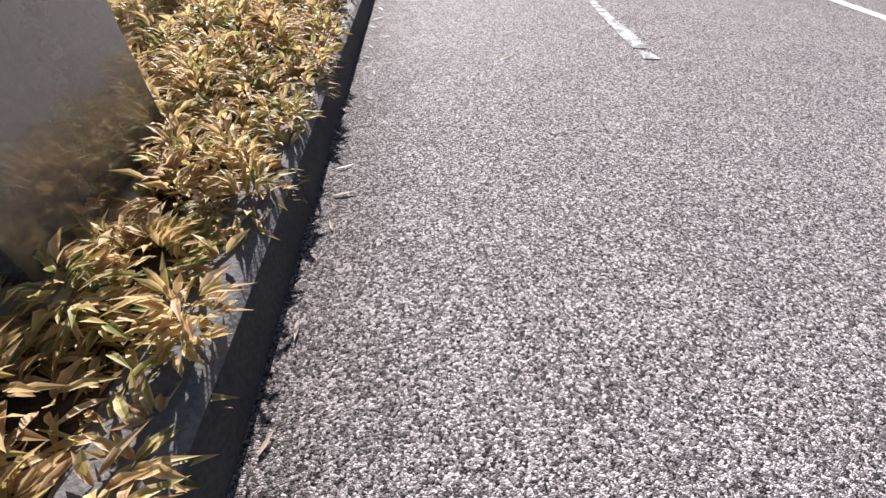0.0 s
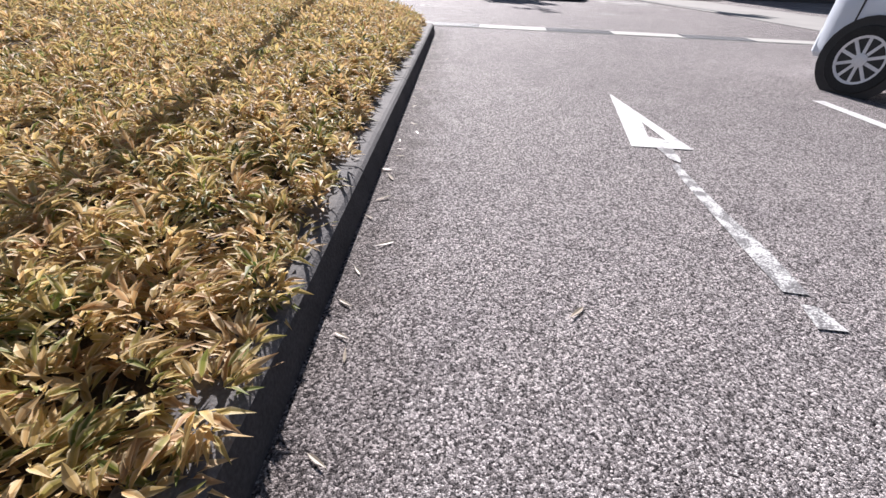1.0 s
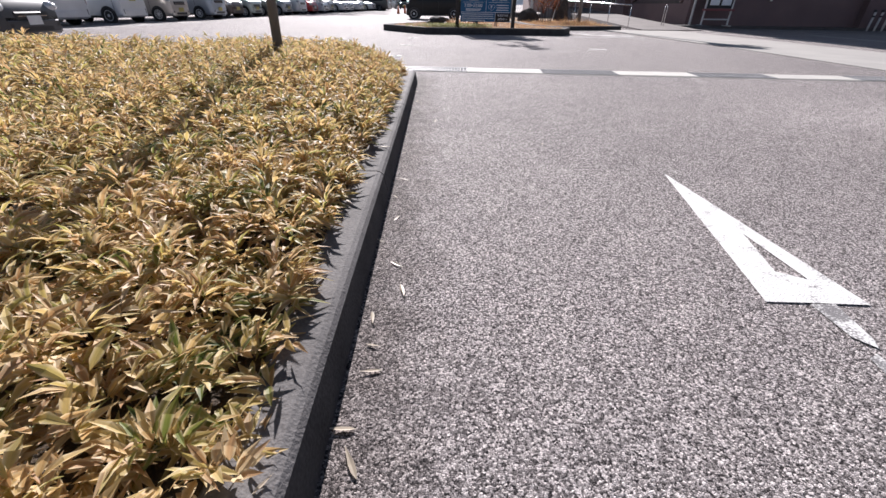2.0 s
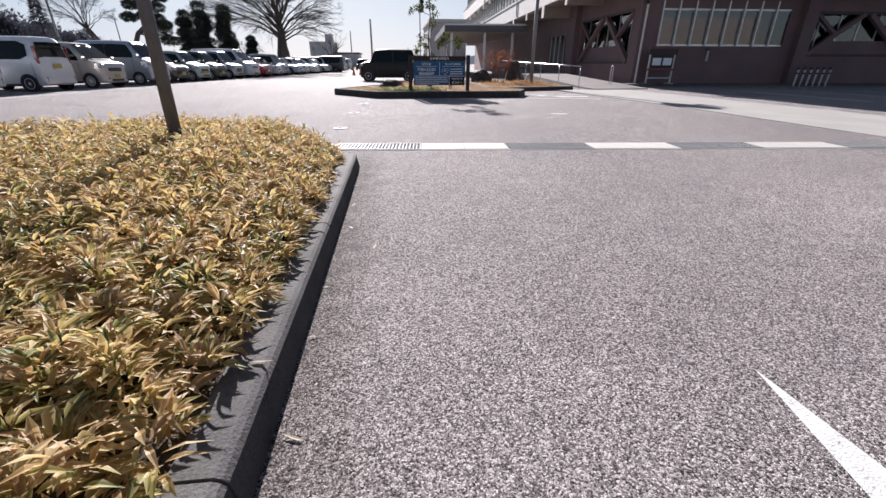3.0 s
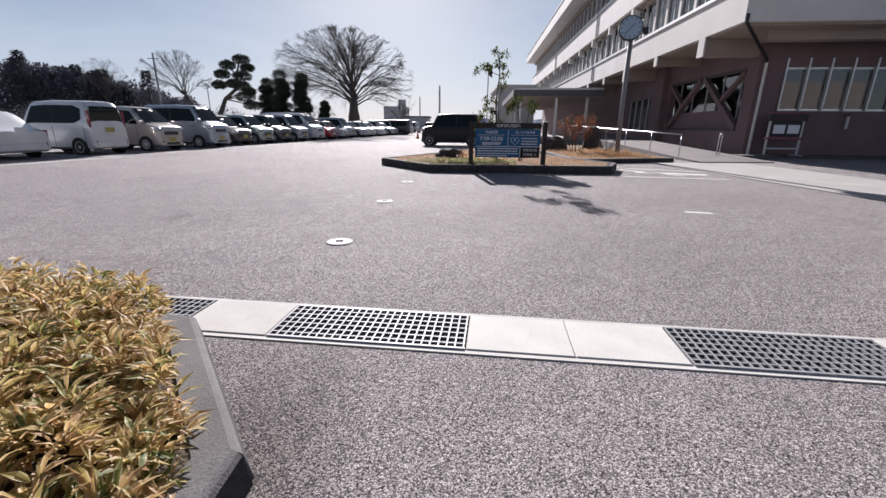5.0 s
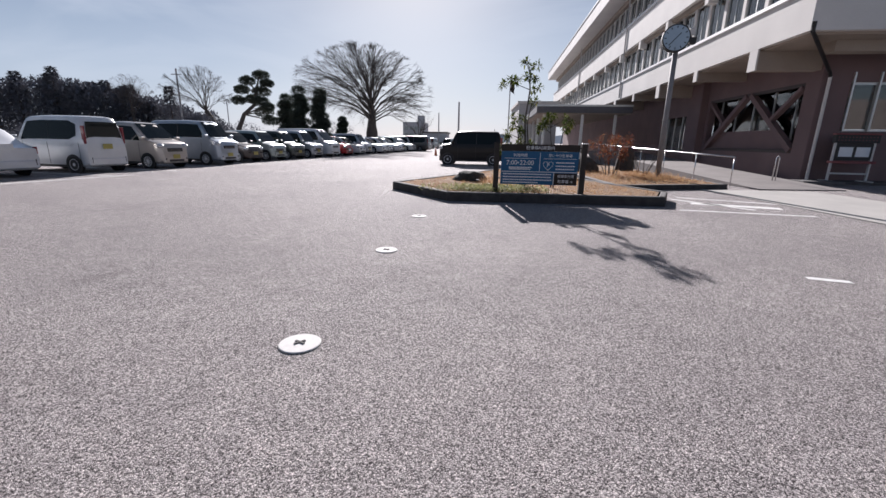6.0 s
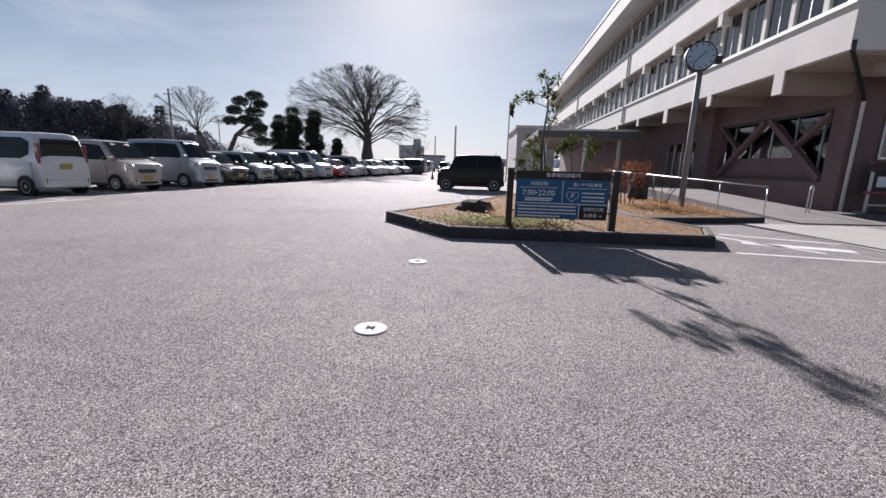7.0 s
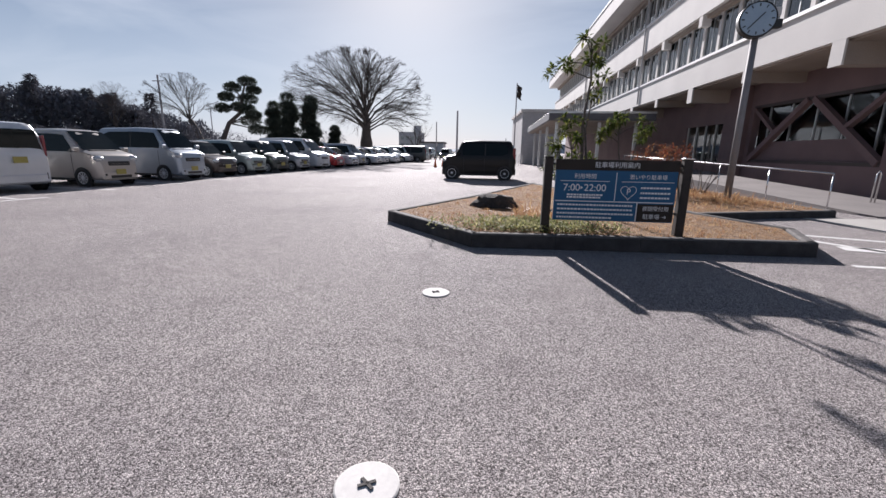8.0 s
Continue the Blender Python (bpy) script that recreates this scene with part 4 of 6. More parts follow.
part("tube", boxes((-0.06, 0.02, -0.1, -0.02, -0.42, 0.06), bevel=0.01), M["white_wall"], tap)

# bollard row before the end wall


def barrier_post():
    root = empty("parking_bollard", 0, 0, 0)
    b = bmesh.new()
    tube(b, [(0, 0, 0), (0.05, 0, 0.76)], [0.045, 0.045], 12)
    part("shaft", b, M["white_wall"], root, smooth=True)
    b = bmesh.new()
    lathe(b, [(0.05, 0.76), (0.06, 0.80), (0.045, 0.86)], "z", 12)
    part("cap", b, M["trim"], root, "dark domed cap")
    b = bmesh.new()
    lathe(b, [(0.052, 0.55), (0.052, 0.62)], "z", 12, pose(0.037, 0, 0))
    part("band", b, M["trim"], root)
    return tagged(root, "white post with dark cap by the brown wall", "bollard", "bollards by the wall")


bo = barrier_post()
for k in range(6):
    m = pose(19.80 + 0.335 * k, 23.95 - 0.016 * k, 0.0)
    if k:
        copy_thing(bo, m)
    else:
        bo.matrix_basis = m

# ---- kerbed island with the notice board ----
island = tagged(empty("island_kerb", 0, 0, 0), "dark weathered concrete kerb round a planted traffic island", "kerb", kind="structure")
IS = [(-2.12, 19.5), (-0.56, 17.53), (3.92, 17.56), (4.42, 18.65), (3.7, 20.4), (1.6, 27.5), (-0.55, 22.6)]
IH = 0.2
for k in range(len(IS)):
    (x0, y0), (x1, y1) = IS[k], IS[(k + 1) % len(IS)]
    n = max(1, round(math.dist((x0, y0), (x1, y1)) / 1.2))
    for j in range(n):
        kerb_block((x0 + (x1 - x0) * j / n, y0 + (y1 - y0) * j / n), (x0 + (x1 - x0) * (j + 1) / n, y0 + (y1 - y0) * (j + 1) / n), island, M["dark_kerb"], IH, 0.015, 0.13, 0.002)
bm = bmesh.new()
IC = Vector((1.2, 19.6))
prism(bm, [tuple(IC + (Vector(p) - IC) * 0.95) for p in IS], 0, IH - 0.02)
tagged(link("island_soil", bm, M["dry"]), "dry brown turf on the island", "soil", kind="structure")
bed2 = tagged(empty("clock_bed_kerb", 0, 0, 0), "dark kerb of the bed round the clock post", "kerb", kind="structure")
B2 = [(3.85, 20.5), (7.35, 21.55), (7.3, 25.5), (6.9, 34.0), (3.2, 34.0)]
for k in range(len(B2)):
    (x0, y0), (x1, y1) = B2[k], B2[(k + 1) % len(B2)]
    n = max(1, round(math.dist((x0, y0), (x1, y1)) / 1.5))
    for j in range(n):
        kerb_block((x0 + (x1 - x0) * j / n, y0 + (y1 - y0) * j / n), (x0 + (x1 - x0) * (j + 1) / n, y0 + (y1 - y0) * (j + 1) / n), bed2, M["dark_kerb"], 0.15, 0.015, 0.13, 0.002)
bm = bmesh.new()
BC = Vector((5.4, 25.5))
prism(bm, [tuple(BC + (Vector(p) - BC) * 0.97) for p in B2], 0, 0.14)
tagged(link("clock_bed_soil", bm, M["dry"]), "dry brown turf in the clock bed", "soil", kind="structure")


def turf(name, poly, n, z, lo, hi, mat, label):
    xs_, ys_ = [p[0] for p in poly], [p[1] for p in poly]
    p = np.stack([rng.uniform(min(xs_), max(xs_), n * 2), rng.uniform(min(ys_), max(ys_), n * 2)], 1)
    p = p[inside(p[:, 0], p[:, 1], poly)][:n]
    az = rng.uniform(0, 2 * np.pi, len(p))
    el = rng.uniform(0.3, 1.4, len(p))
    tuft = 0.65 + 0.6 * np.clip(np.sin(p[:, 0] * 7.1 + 2 * np.sin(p[:, 1] * 3.3)) * np.sin(p[:, 1] * 6.3 + 1.7 * np.sin(p[:, 0] * 2.9)), -0.3, 1)
    way = np.stack([np.cos(az) * np.cos(el), np.sin(az) * np.cos(el), np.sin(el)], 1)
    return tagged(blades(name, np.column_stack([p, np.full(len(p), z)]), way, rng.uniform(lo, hi, len(p)) * tuft, rng.uniform(0.006, 0.013, len(p)), mat, None, 0.3), label, "grass", kind="stuff")


turf("dry_turf", [tuple(IC + (Vector(p) - IC) * 0.93) for p in IS], 26000, IH - 0.03, 0.03, 0.11, M["straw"], "dry straw-coloured turf on the island")
turf("dry_turf", [(3.9, 20.8), (7.1, 21.75), (7.0, 27.0), (3.7, 27.0)], 9000, 0.12, 0.06, 0.26, M["straw"], "dry russet grass round the clock post")

# notice board
SA = math.degrees(math.atan2(-0.06, 1.75))
sign = tagged(empty("notice_board", 1.36, 17.88, 0.17, SA), "blue and brown parking notice board on two dark wooden posts", "sign")
for x in (-0.95, 0.865):
    p = part("post", boxes((x, x + 0.115, -0.06, 0.06, -0.1, 1.05), bevel=0.012), M["wood_post"], sign)
    for z in (0.30, 0.95):
        part("bracket", boxes(((x + 0.117, -0.802, -0.012, 0.012, z, z + 0.03) if x < 0 else (0.832, x - 0.002, -0.012, 0.012, z, z + 0.03))), M["trim"], sign)
    b = bmesh.new()
    box(b, x - 0.006, x + 0.121, -0.066, 0.066, 1.05, 1.066, bevel=0.004)
    part("cap", b, M["rail"] if x > 0 else M["wood_post"], p, "metal cap")
part("panel", boxes((-0.79, 0.82, -0.022, 0.022, 0.19, 0.885), bevel=0.003), M["sign_blue"], sign, "blue enamel panel")
part("header", boxes((-0.80, 0.83, -0.03, 0.03, 0.887, 1.03), bevel=0.003), M["sign_dark"], sign, "dark brown header strip")
part("corner_panel", boxes((0.34, 0.815, -0.027, -0.0225, 0.20, 0.44)), M["sign_dark"], sign, "dark brown corner panel")
part("rule", boxes((-0.77, 0.80, -0.026, -0.0225, 0.455, 0.468)), M["sign_white"], sign)
part("rule", boxes((0.02, 0.03, -0.026, -0.0225, 0.475, 0.86)), M["sign_white"], sign)
part("rule", boxes((-0.72, -0.06, -0.026, -0.0225, 0.735, 0.742)), M["sign_white"], sign)
part("rule", boxes((0.10, 0.78, -0.026, -0.0225, 0.735, 0.742)), M["sign_white"], sign)
part("rule", boxes((0.325, 0.338, -0.026, -0.0225, 0.20, 0.454)), M["sign_white"], sign)


def words(text, x, z, size, name="lettering", y=-0.0275, mat="sign_white", parent=None):
    cu = bpy.data.curves.new(name, "FONT")
    cu.body, cu.size, cu.align_x, cu.align_y = text, size, "CENTER", "CENTER"
    cu.extrude = 0.0008
    cu.materials.append(M[mat])
    ob = new(name, cu)
    ob.parent = parent or sign
    ob.matrix_local = pose(x, y, z, 90, 0, 0)
    return ob


words("駐車場利用案内", 0.02, 0.955, 0.085, y=-0.0315)
words("利用時間", -0.39, 0.80, 0.075)
words("7:00▸22:00", -0.39, 0.645, 0.135)
words("思いやり駐車場", 0.44, 0.80, 0.07)
words("P", 0.20, 0.60, 0.11)
words("夜間受付用", 0.58, 0.375, 0.07, y=-0.029)
words("駐車場 →", 0.58, 0.265, 0.075, y=-0.029)
# heart outline round the letter
bm = bmesh.new()
pts = []
for k in range(33):
    a = 2 * math.pi * k / 32
    pts.append((0.20 + 0.0065 * 16 * math.sin(a) ** 3, -0.0255, 0.60 + 0.0065 * (13 * math.cos(a) - 5 * math.cos(2 * a) - 2 * math.cos(3 * a) - math.cos(4 * a))))
tube(bm, pts, [0.004] * 33, 4, False)
part("heart_outline", bm, M["sign_white"], sign)
for x0, x1, zs in ((-0.62, -0.16, (0.55, 0.515)), (0.36, 0.72, (0.66, 0.59, 0.525)), (-0.74, 0.26, (0.41, 0.35, 0.29, 0.235))):
    for z in zs:
        bm = bmesh.new()
        x = x0
        rr = random.Random(int(z * 1000))
        while x < x1 - (0.25 if z < 0.25 else 0.0):
            w = rr.uniform(0.02, 0.045)
            box(bm, x, x + w, -0.0255, -0.0225, z - 0.012, z + 0.012)
            x += w + 0.009
        part("text_bar", bm, M["sign_white"], sign)

# clock on its post
clock = tagged(empty("street_clock", 6.12, 23.42, 0.12), "round blue-faced clock on a tall grey steel post", "clock")
bm = bmesh.new()
tube(bm, [(0, 0, 0), (0.0, 0, 4.12)], [0.085, 0.075], 16)
part("post", bm, M["post_grey"], clock, smooth=True)
CT = pose(-0.10, -0.12, 4.30, 0, 0, -14) @ Matrix.Scale(0.93, 4)
bm = bmesh.new()
lathe(bm, [(0.36, -0.11), (0.425, -0.10), (0.425, 0.10), (0.36, 0.11)], "y", 40, CT)
case = part("case", bm, M["trim"], clock, "black round case")
bm = bmesh.new()
lathe(bm, [(0.385, -0.116), (0.385, -0.108)], "y", 40, CT)
face = part("face", bm, M["clock_face"], clock, "pale blue dial")
for k in range(12):
    bm = bmesh.new()
    box(bm, -0.014, 0.014, -0.119, -0.1165, 0.29, 0.36, m=CT @ Matrix.Rotation(radians(30 * k), 4, "Y"))
    part("hour_mark", bm, M["trim"], face)
for a, L in ((42, 0.2), (-138, 0.3)):
    bm = bmesh.new()
    box(bm, -0.012, 0.012, -0.124, -0.1195, -0.05, L, m=CT @ Matrix.Rotation(radians(a), 4, "Y"))
    part("pointer", bm, M["trim"], face)
part("side_box", boxes((0.36, 0.56, -0.05, 0.12, 4.16, 4.36), bevel=0.02), M["trim"], clock, "small dark box on a bracket")
part("bracket", boxes((0.05, 0.38, 0.0, 0.05, 4.24, 4.28)), M["trim"], clock)
part("lamp_box", boxes((0.34, 0.50, -0.04, 0.10, 4.42, 4.62), bevel=0.02), M["white_wall"], clock, "small white box above the dark one")
part("lamp_stem", boxes((0.41, 0.44, 0.02, 0.05, 4.361, 4.419)), M["trim"], clock)

# ---- cars ----


def lerp_table(table, x, soft=0.07):
    """The table's value at x, its corners rounded off over a short stretch."""
    xs_, vs_ = [p[0] for p in table], [p[1] for p in table]
    d = min(soft, x - xs_[0] + 0.004, xs_[-1] - x + 0.004)
    return float(np.mean(np.interp([x - d, x - d * 0.5, x, x + d * 0.5, x + d], xs_, vs_)))


def wheel_meshes(r, w, rim_mat):
    b = bmesh.new()
    lathe(b, [(r * 0.64, -w / 2), (r * 0.9, -w / 2), (r, -w / 2 + 0.03), (r, w / 2 - 0.03), (r * 0.92, w / 2), (r * 0.68, w / 2 - 0.004), (r * 0.64, w / 2 - 0.03)], "y", 28, None, True)
    lathe(b, [(r * 0.64, 0.0), (r * 0.64, 0.01)], "y", 20)
    tyre = bpy.data.meshes.new("tyre")
    b.to_mesh(tyre)
    b.free()
    tyre.materials.append(M["rubber"])
    b = bmesh.new()
    for k in range(10):
        box(b, -0.013, 0.013, w / 2 - 0.035, w / 2 - 0.008, 0.03, r * 0.63, m=Matrix.Rotation(2 * math.pi * k / 10, 4, "Y"))
    lathe(b, [(0.055, w / 2 - 0.03), (0.055, w / 2), (0.03, w / 2 + 0.006)], "y", 14)
    lathe(b, [(r * 0.58, w / 2 - 0.05), (r * 0.66, w / 2 - 0.04), (r * 0.68, w / 2 - 0.002), (r * 0.61, w / 2 - 0.006)], "y", 28, None, True)
    rim = bpy.data.meshes.new("rim")
    b.to_mesh(rim)
    b.free()
    rim.materials.append(rim_mat)
    return tyre, rim


def car(name, label, colour, L=3.4, W=1.475, H=1.75, hood=0.62, rake=0.55, belt=1.0, hood_z=0.98, tail=0.10, wheel_r=0.28, wheelbase=2.46, plate="plate_y", kind="car", side_glass=((0.06, 0.46), (0.48, 0.88)), metal=0.25):
    """A parked car, nose towards +x, standing on z = 0. side_glass: shares of the cabin's length."""
    root = empty(name)
    tagged(root, label, kind)
    pm = paint("paint_" + name, colour, metal)
    h = L / 2
    cowl, head = h - hood, h - hood - rake
    top = [(-h, belt * 0.93), (-h + tail * 0.5, belt + 0.04), (-h + tail + 0.03, H - 0.10), (-h + tail + 0.2, H - 0.02), (0, H), (head, H - 0.04), (head + 0.1, H - 0.10), (cowl, hood_z + 0.02), (h - 0.20, hood_z - 0.06), (h - 0.06, hood_z - 0.15), (h - 0.015, hood_z - 0.30), (h, hood_z - 0.46)]
    plan = [(-h, 0.90), (-h + 0.08, 0.975), (-h + 0.3, 1), (h - 0.55, 1), (h - 0.18, 0.95), (h - 0.05, 0.86), (h, 0.76)]
    hw = W / 2
    tum = 0.13

    def section(x):
        zt, f = lerp_table(top, x), lerp_table(plan, x)
        zb = 0.2 + 0.08 * max(0, abs(x) - h + 0.15) / 0.15
        zl = min(belt, zt - 0.06)
        w = hw * f
        wt = w - tum * max(0, (zt - belt)) / max(0.3, H - belt)
        return [(w - 0.09, zb), (w - 0.015, zb + 0.07), (w, 0.52), (w - 0.004, zl * 0.82), (w - 0.022, zl), (wt - 0.0, max(zl + 0.03, zt - 0.11)), (wt - 0.045, max(zl + 0.04, zt - 0.04)), (wt - 0.12, max(zl + 0.05, zt - 0.005)), (wt * 0.5, zt + 0.012)]

    xs_ = sorted({round(float(v), 4) for v in np.linspace(-h, h, 31)} | {-h + 0.02, -h + 0.05, -h + 0.09, -h + 0.14, h - 0.02, h - 0.05, h - 0.09, h - 0.16, head, head + 0.06, head - 0.06, cowl, cowl + 0.06, cowl - 0.06})
    b = bmesh.new()
    rows = []
    for x in xs_:
        half = section(x)
        ring = [(-y, z) for y, z in half] + [(y, z) for y, z in half[::-1]]
        rows.append([b.verts.new((x, y, z)) for y, z in ring])
    n = len(rows[0])
    for r0, r1 in zip(rows, rows[1:]):
        for k in range(n):
            b.faces.new((r0[k], r1[k], r1[(k + 1) % n], r0[(k + 1) % n]))
    b.faces.new(rows[0])
    b.faces.new(rows[-1][::-1])
    bmesh.ops.recalc_face_normals(b, faces=b.faces[:])
    body = part("body", b, pm, root)
    for f in body.data.polygons:
        f.use_smooth = True
    body.data.set_sharp_from_angle(angle=radians(32))

    def side_point(x, s, sgn, out):
        sec = section(x)
        (y0, z0), (y1, z1) = sec[4], sec[5]
        return (x, sgn * (y0 + (y1 - y0) * s + out), z0 + (z1 - z0) * s)

    # side glass, front and rear on either side
    c0, c1 = -h + tail + 0.1, cowl
    for sgn in (-1, 1):
        for a, e in side_glass:
            b = bmesh.new()
            grid_ = []
            for i in range(5):
                for_row = []
                for j, s in enumerate((0.24, 0.5, 0.76) if (i == 0 and a < 0.2) else (0.06, 0.5, 0.93)):
                    x = c0 + (c1 - c0) * (a + (e - a) * i / 4)
                    lim = head + (cowl - head) * (1 - s) - 0.06
                    x = min(x, lim)
                    for_row.append(b.verts.new(side_point(x, s, sgn, 0.007)))
                grid_.append(for_row)
            for g0, g1 in zip(grid_, grid_[1:]):
                for j in range(2):
                    b.faces.new((g0[j], g1[j], g1[j + 1], g0[j + 1]))
            bmesh.ops.recalc_face_normals(b, faces=b.faces[:])
            part("side_window", b, M["car_glass"], root)
        for a in (side_glass[0][0] - 0.03, side_glass[0][1] + 0.02, side_glass[1][1] - 0.02):
            x = c0 + (c1 - c0) * a
            b = bmesh.new()
            sec = section(x)
            box(b, x - 0.006, x + 0.006, sgn * (sec[2][0]) - 0.003, sgn * (sec[2][0]) + 0.003, 0.30, belt * 0.95)
            part("door_seam", b, M["trim"], root)
        b = bmesh.new()
        xa, xb = (c0 + (c1 - c0) * q for q in (side_glass[0][1] - 0.004, side_glass[1][0] + 0.004))
        b.faces.new([b.verts.new(side_point(x, q, sgn, 0.005)) for x, q in ((xa, 0.06), (xb, 0.06), (xb, 0.93), (xa, 0.93))])
        part("door_pillar", b, M["trim"], root)
        for a in (side_glass[0][0] + 0.05, side_glass[0][1] + 0.06):
            x = c0 + (c1 - c0) * a
            y = sgn * section(x)[3][0]
            part("door_handle", boxes((x, x + 0.17, y - 0.02, y + 0.02, belt * 0.83, belt * 0.83 + 0.035), bevel=0.008), pm, root)
        x = cowl - 0.08
        y = sgn * (section(x)[4][0] + 0.10)
        part("mirror", boxes((x - 0.08, x + 0.05, y - 0.10, y + 0.10, belt + 0.02, belt + 0.17), bevel=0.03), pm, root)
        y = sgn * section(0)[1][0]
        part("sill", boxes((-wheelbase / 2 + 0.36, wheelbase / 2 - 0.36, y - 0.02, y + 0.012, 0.19, 0.27), bevel=0.008), M["trim"], root)
    # windscreen and tailgate glass
    for nm, xa, xb in (("windscreen", cowl - 0.03, head + 0.05), ("tailgate_window", 0.0, 1.0)):
        b = bmesh.new()
        grid_ = []
        out = 0.012 if nm == "windscreen" else -0.012
        for i in range(4):
            x = xa + (xb - xa) * i / 3
            if nm != "windscreen":
                zt = belt + 0.03 + (H - 0.22 - belt) * i / 3
                x = -h + tail * (0.55 + 0.5 * i / 3) - 0.006
                wv = hw * 0.90 - tum * i / 3 * 0.7 - 0.05
            else:
                zt = lerp_table(top, x)
                wv = section(x)[5][0] - 0.07
            grid_.append([b.verts.new((x + out, wv * k, zt + (0.014 if nm == "windscreen" else 0.0) - 0.012 * abs(k))) for k in (-1, -0.5, 0, 0.5, 1)])
        for g0, g1 in zip(grid_, grid_[1:]):
            for j in range(4):
                b.faces.new((g0[j], g0[j + 1], g1[j + 1], g1[j]))
        bmesh.ops.recalc_face_normals(b, faces=b.faces[:])
        part(nm, b, M["car_glass"], root)
    # lamps, grille, bumpers, plates
    for sgn in (-1, 1):
        b = bmesh.new()
        bmesh.ops.create_uvsphere(b, u_segments=16, v_segments=10, radius=1, matrix=Matrix.Translation((h - 0.15, sgn * hw * 0.72, hood_z - 0.22)) @ Matrix.Rotation(-sgn * 0.55, 4, "Z") @ Matrix.Diagonal((0.135, 0.205, 0.105, 1)))
        part("headlight", b, M["lamp"], root, smooth=True)
        y = sgn * hw * 0.89
        part("tail_light", boxes((-h + 0.0, -h + 0.13, y - 0.022, y + 0.03, belt - 0.10 - 0.14 * (tail > 0.5), (belt - 0.02 if tail > 0.5 else H - 0.34)), bevel=0.012), M["red_lamp"], root)
        part("fog_lamp", boxes((h - 0.10, h + 0.022, sgn * hw * 0.68 - 0.055, sgn * hw * 0.68 + 0.055, 0.33, 0.43), bevel=0.02), M["trim"], root)
        part("bumper_slit", boxes((-h - 0.034, -h - 0.02, sgn * hw * 0.78 - 0.012, sgn * hw * 0.78 + 0.012, 0.34, 0.52), bevel=0.004), M["trim"], root)
    part("front_bumper", boxes((h - 0.20, h + 0.02, -hw * 0.80, hw * 0.80, 0.20, 0.50), bevel=0.05), pm, root)
    grille = part("grille", boxes((h - 0.08, h + 0.014, -hw * 0.50, hw * 0.50, hood_z - 0.45, hood_z - 0.30), bevel=0.025), M["trim"], root)
    part("chrome_bar", boxes((h + 0.0145, h + 0.02, -hw * 0.42, hw * 0.42, hood_z - 0.385, hood_z - 0.37)), M["chrome"], grille)
    part("air_intake", boxes((h - 0.08, h + 0.026, -hw * 0.5, hw * 0.5, 0.25, 0.37), bevel=0.02), M["trim"], root)
    part("wiper", boxes((cowl + 0.02, cowl + 0.045, -hw * 0.7, hw * 0.55, hood_z + 0.025, hood_z + 0.045)), M["trim"], root)
    part("aerial", boxes((-h + tail + 0.35, -h + tail + 0.38, -0.01, 0.01, H - 0.02, H + 0.12)), M["trim"], root)
    part("rear_bumper", boxes((-h - 0.03, -h + 0.12, -hw * 0.9, hw * 0.9, 0.24, 0.50), bevel=0.04), pm, root)
    part("number_plate", boxes((h + 0.022, h + 0.034, -0.165, 0.165, 0.385, 0.55)), M[plate], root)
    part("number_plate", boxes((-h - 0.04, -h - 0.031, -0.165, 0.165, 0.80, 0.965)), M[plate], root)
    tyre, rim = wheel_meshes(wheel_r, 0.17, M["rim"])
    for x in (-wheelbase / 2, wheelbase / 2):
        for sgn in (-1, 1):
            b = bmesh.new()
            y = sgn * (section(x)[2][0])
            lathe(b, [(wheel_r + 0.055, y - 0.012), (wheel_r + 0.055, y + 0.004 * sgn + 0.012 * (sgn > 0))], "y", 26, Matrix.Translation((x, 0, wheel_r)))
            part("wheel_arch", b, M["trim"], root)
            wh = share("wheel", tyre, root, pose(x, sgn * (section(x)[2][0] - 0.062), wheel_r, 0, 0, 0 if sgn > 0 else 180))
            share("rim", rim, wh, pose(0, 0, 0))
    return root


def row_pose(y, nose_in=False, back=0.0, L=3.4):
    """A stall in the long row: the near end of the car stands on the row's front line."""
    x = -12.62 + 0.1405 * (y - 24) - back
    m = pose(x, y, 0, 0, 0, -8)
    return m @ pose(-L / 2, 0, 0, 0, 0, 180 if nose_in else 0)


tail_white = car("hatchback", "white small hatchback parked in the long row", (0.72, 0.73, 0.74), H=1.52, hood=0.75, rake=0.7, belt=0.92, hood_z=0.9, tail=0.3, L=3.9, W=1.66, plate="plate_w")
tail_white.matrix_basis = row_pose(4.8, L=3.8)
c1 = car("minivan", "white kei minivan parked nose-in with red tail lamps", (0.74, 0.75, 0.76), H=1.88, hood=0.6, rake=0.55, belt=1.06, L=3.6, W=1.5, side_glass=((0.05, 0.475), (0.482, 0.9)))
c1.matrix_basis = row_pose(22.45, True, -0.1, 3.6)
c2 = car("kei_car", "beige kei car with rounded nose parked in the long row", (0.52, 0.475, 0.43), H=1.80, hood=0.55, rake=0.72, belt=1.06, hood_z=1.10, metal=0.4, L=3.7)
c2.matrix_basis = row_pose(25.0, False, -0.3, 3.7)
c3 = car("kei_van", "grey-blue tall kei van parked in the long row", (0.42, 0.465, 0.52), H=2.0, hood=0.42, rake=0.62, belt=1.2, hood_z=1.18, metal=0.5, L=3.9)
c3.matrix_basis = row_pose(28.0, False, -0.35, 3.9)
c4 = car("compact_car", "dark brown compact car parked in the long row", (0.055, 0.038, 0.032), H=1.58, hood=0.75, rake=0.6, belt=0.95, hood_z=0.93, L=3.5)
c4.matrix_basis = row_pose(30.35, L=3.5)
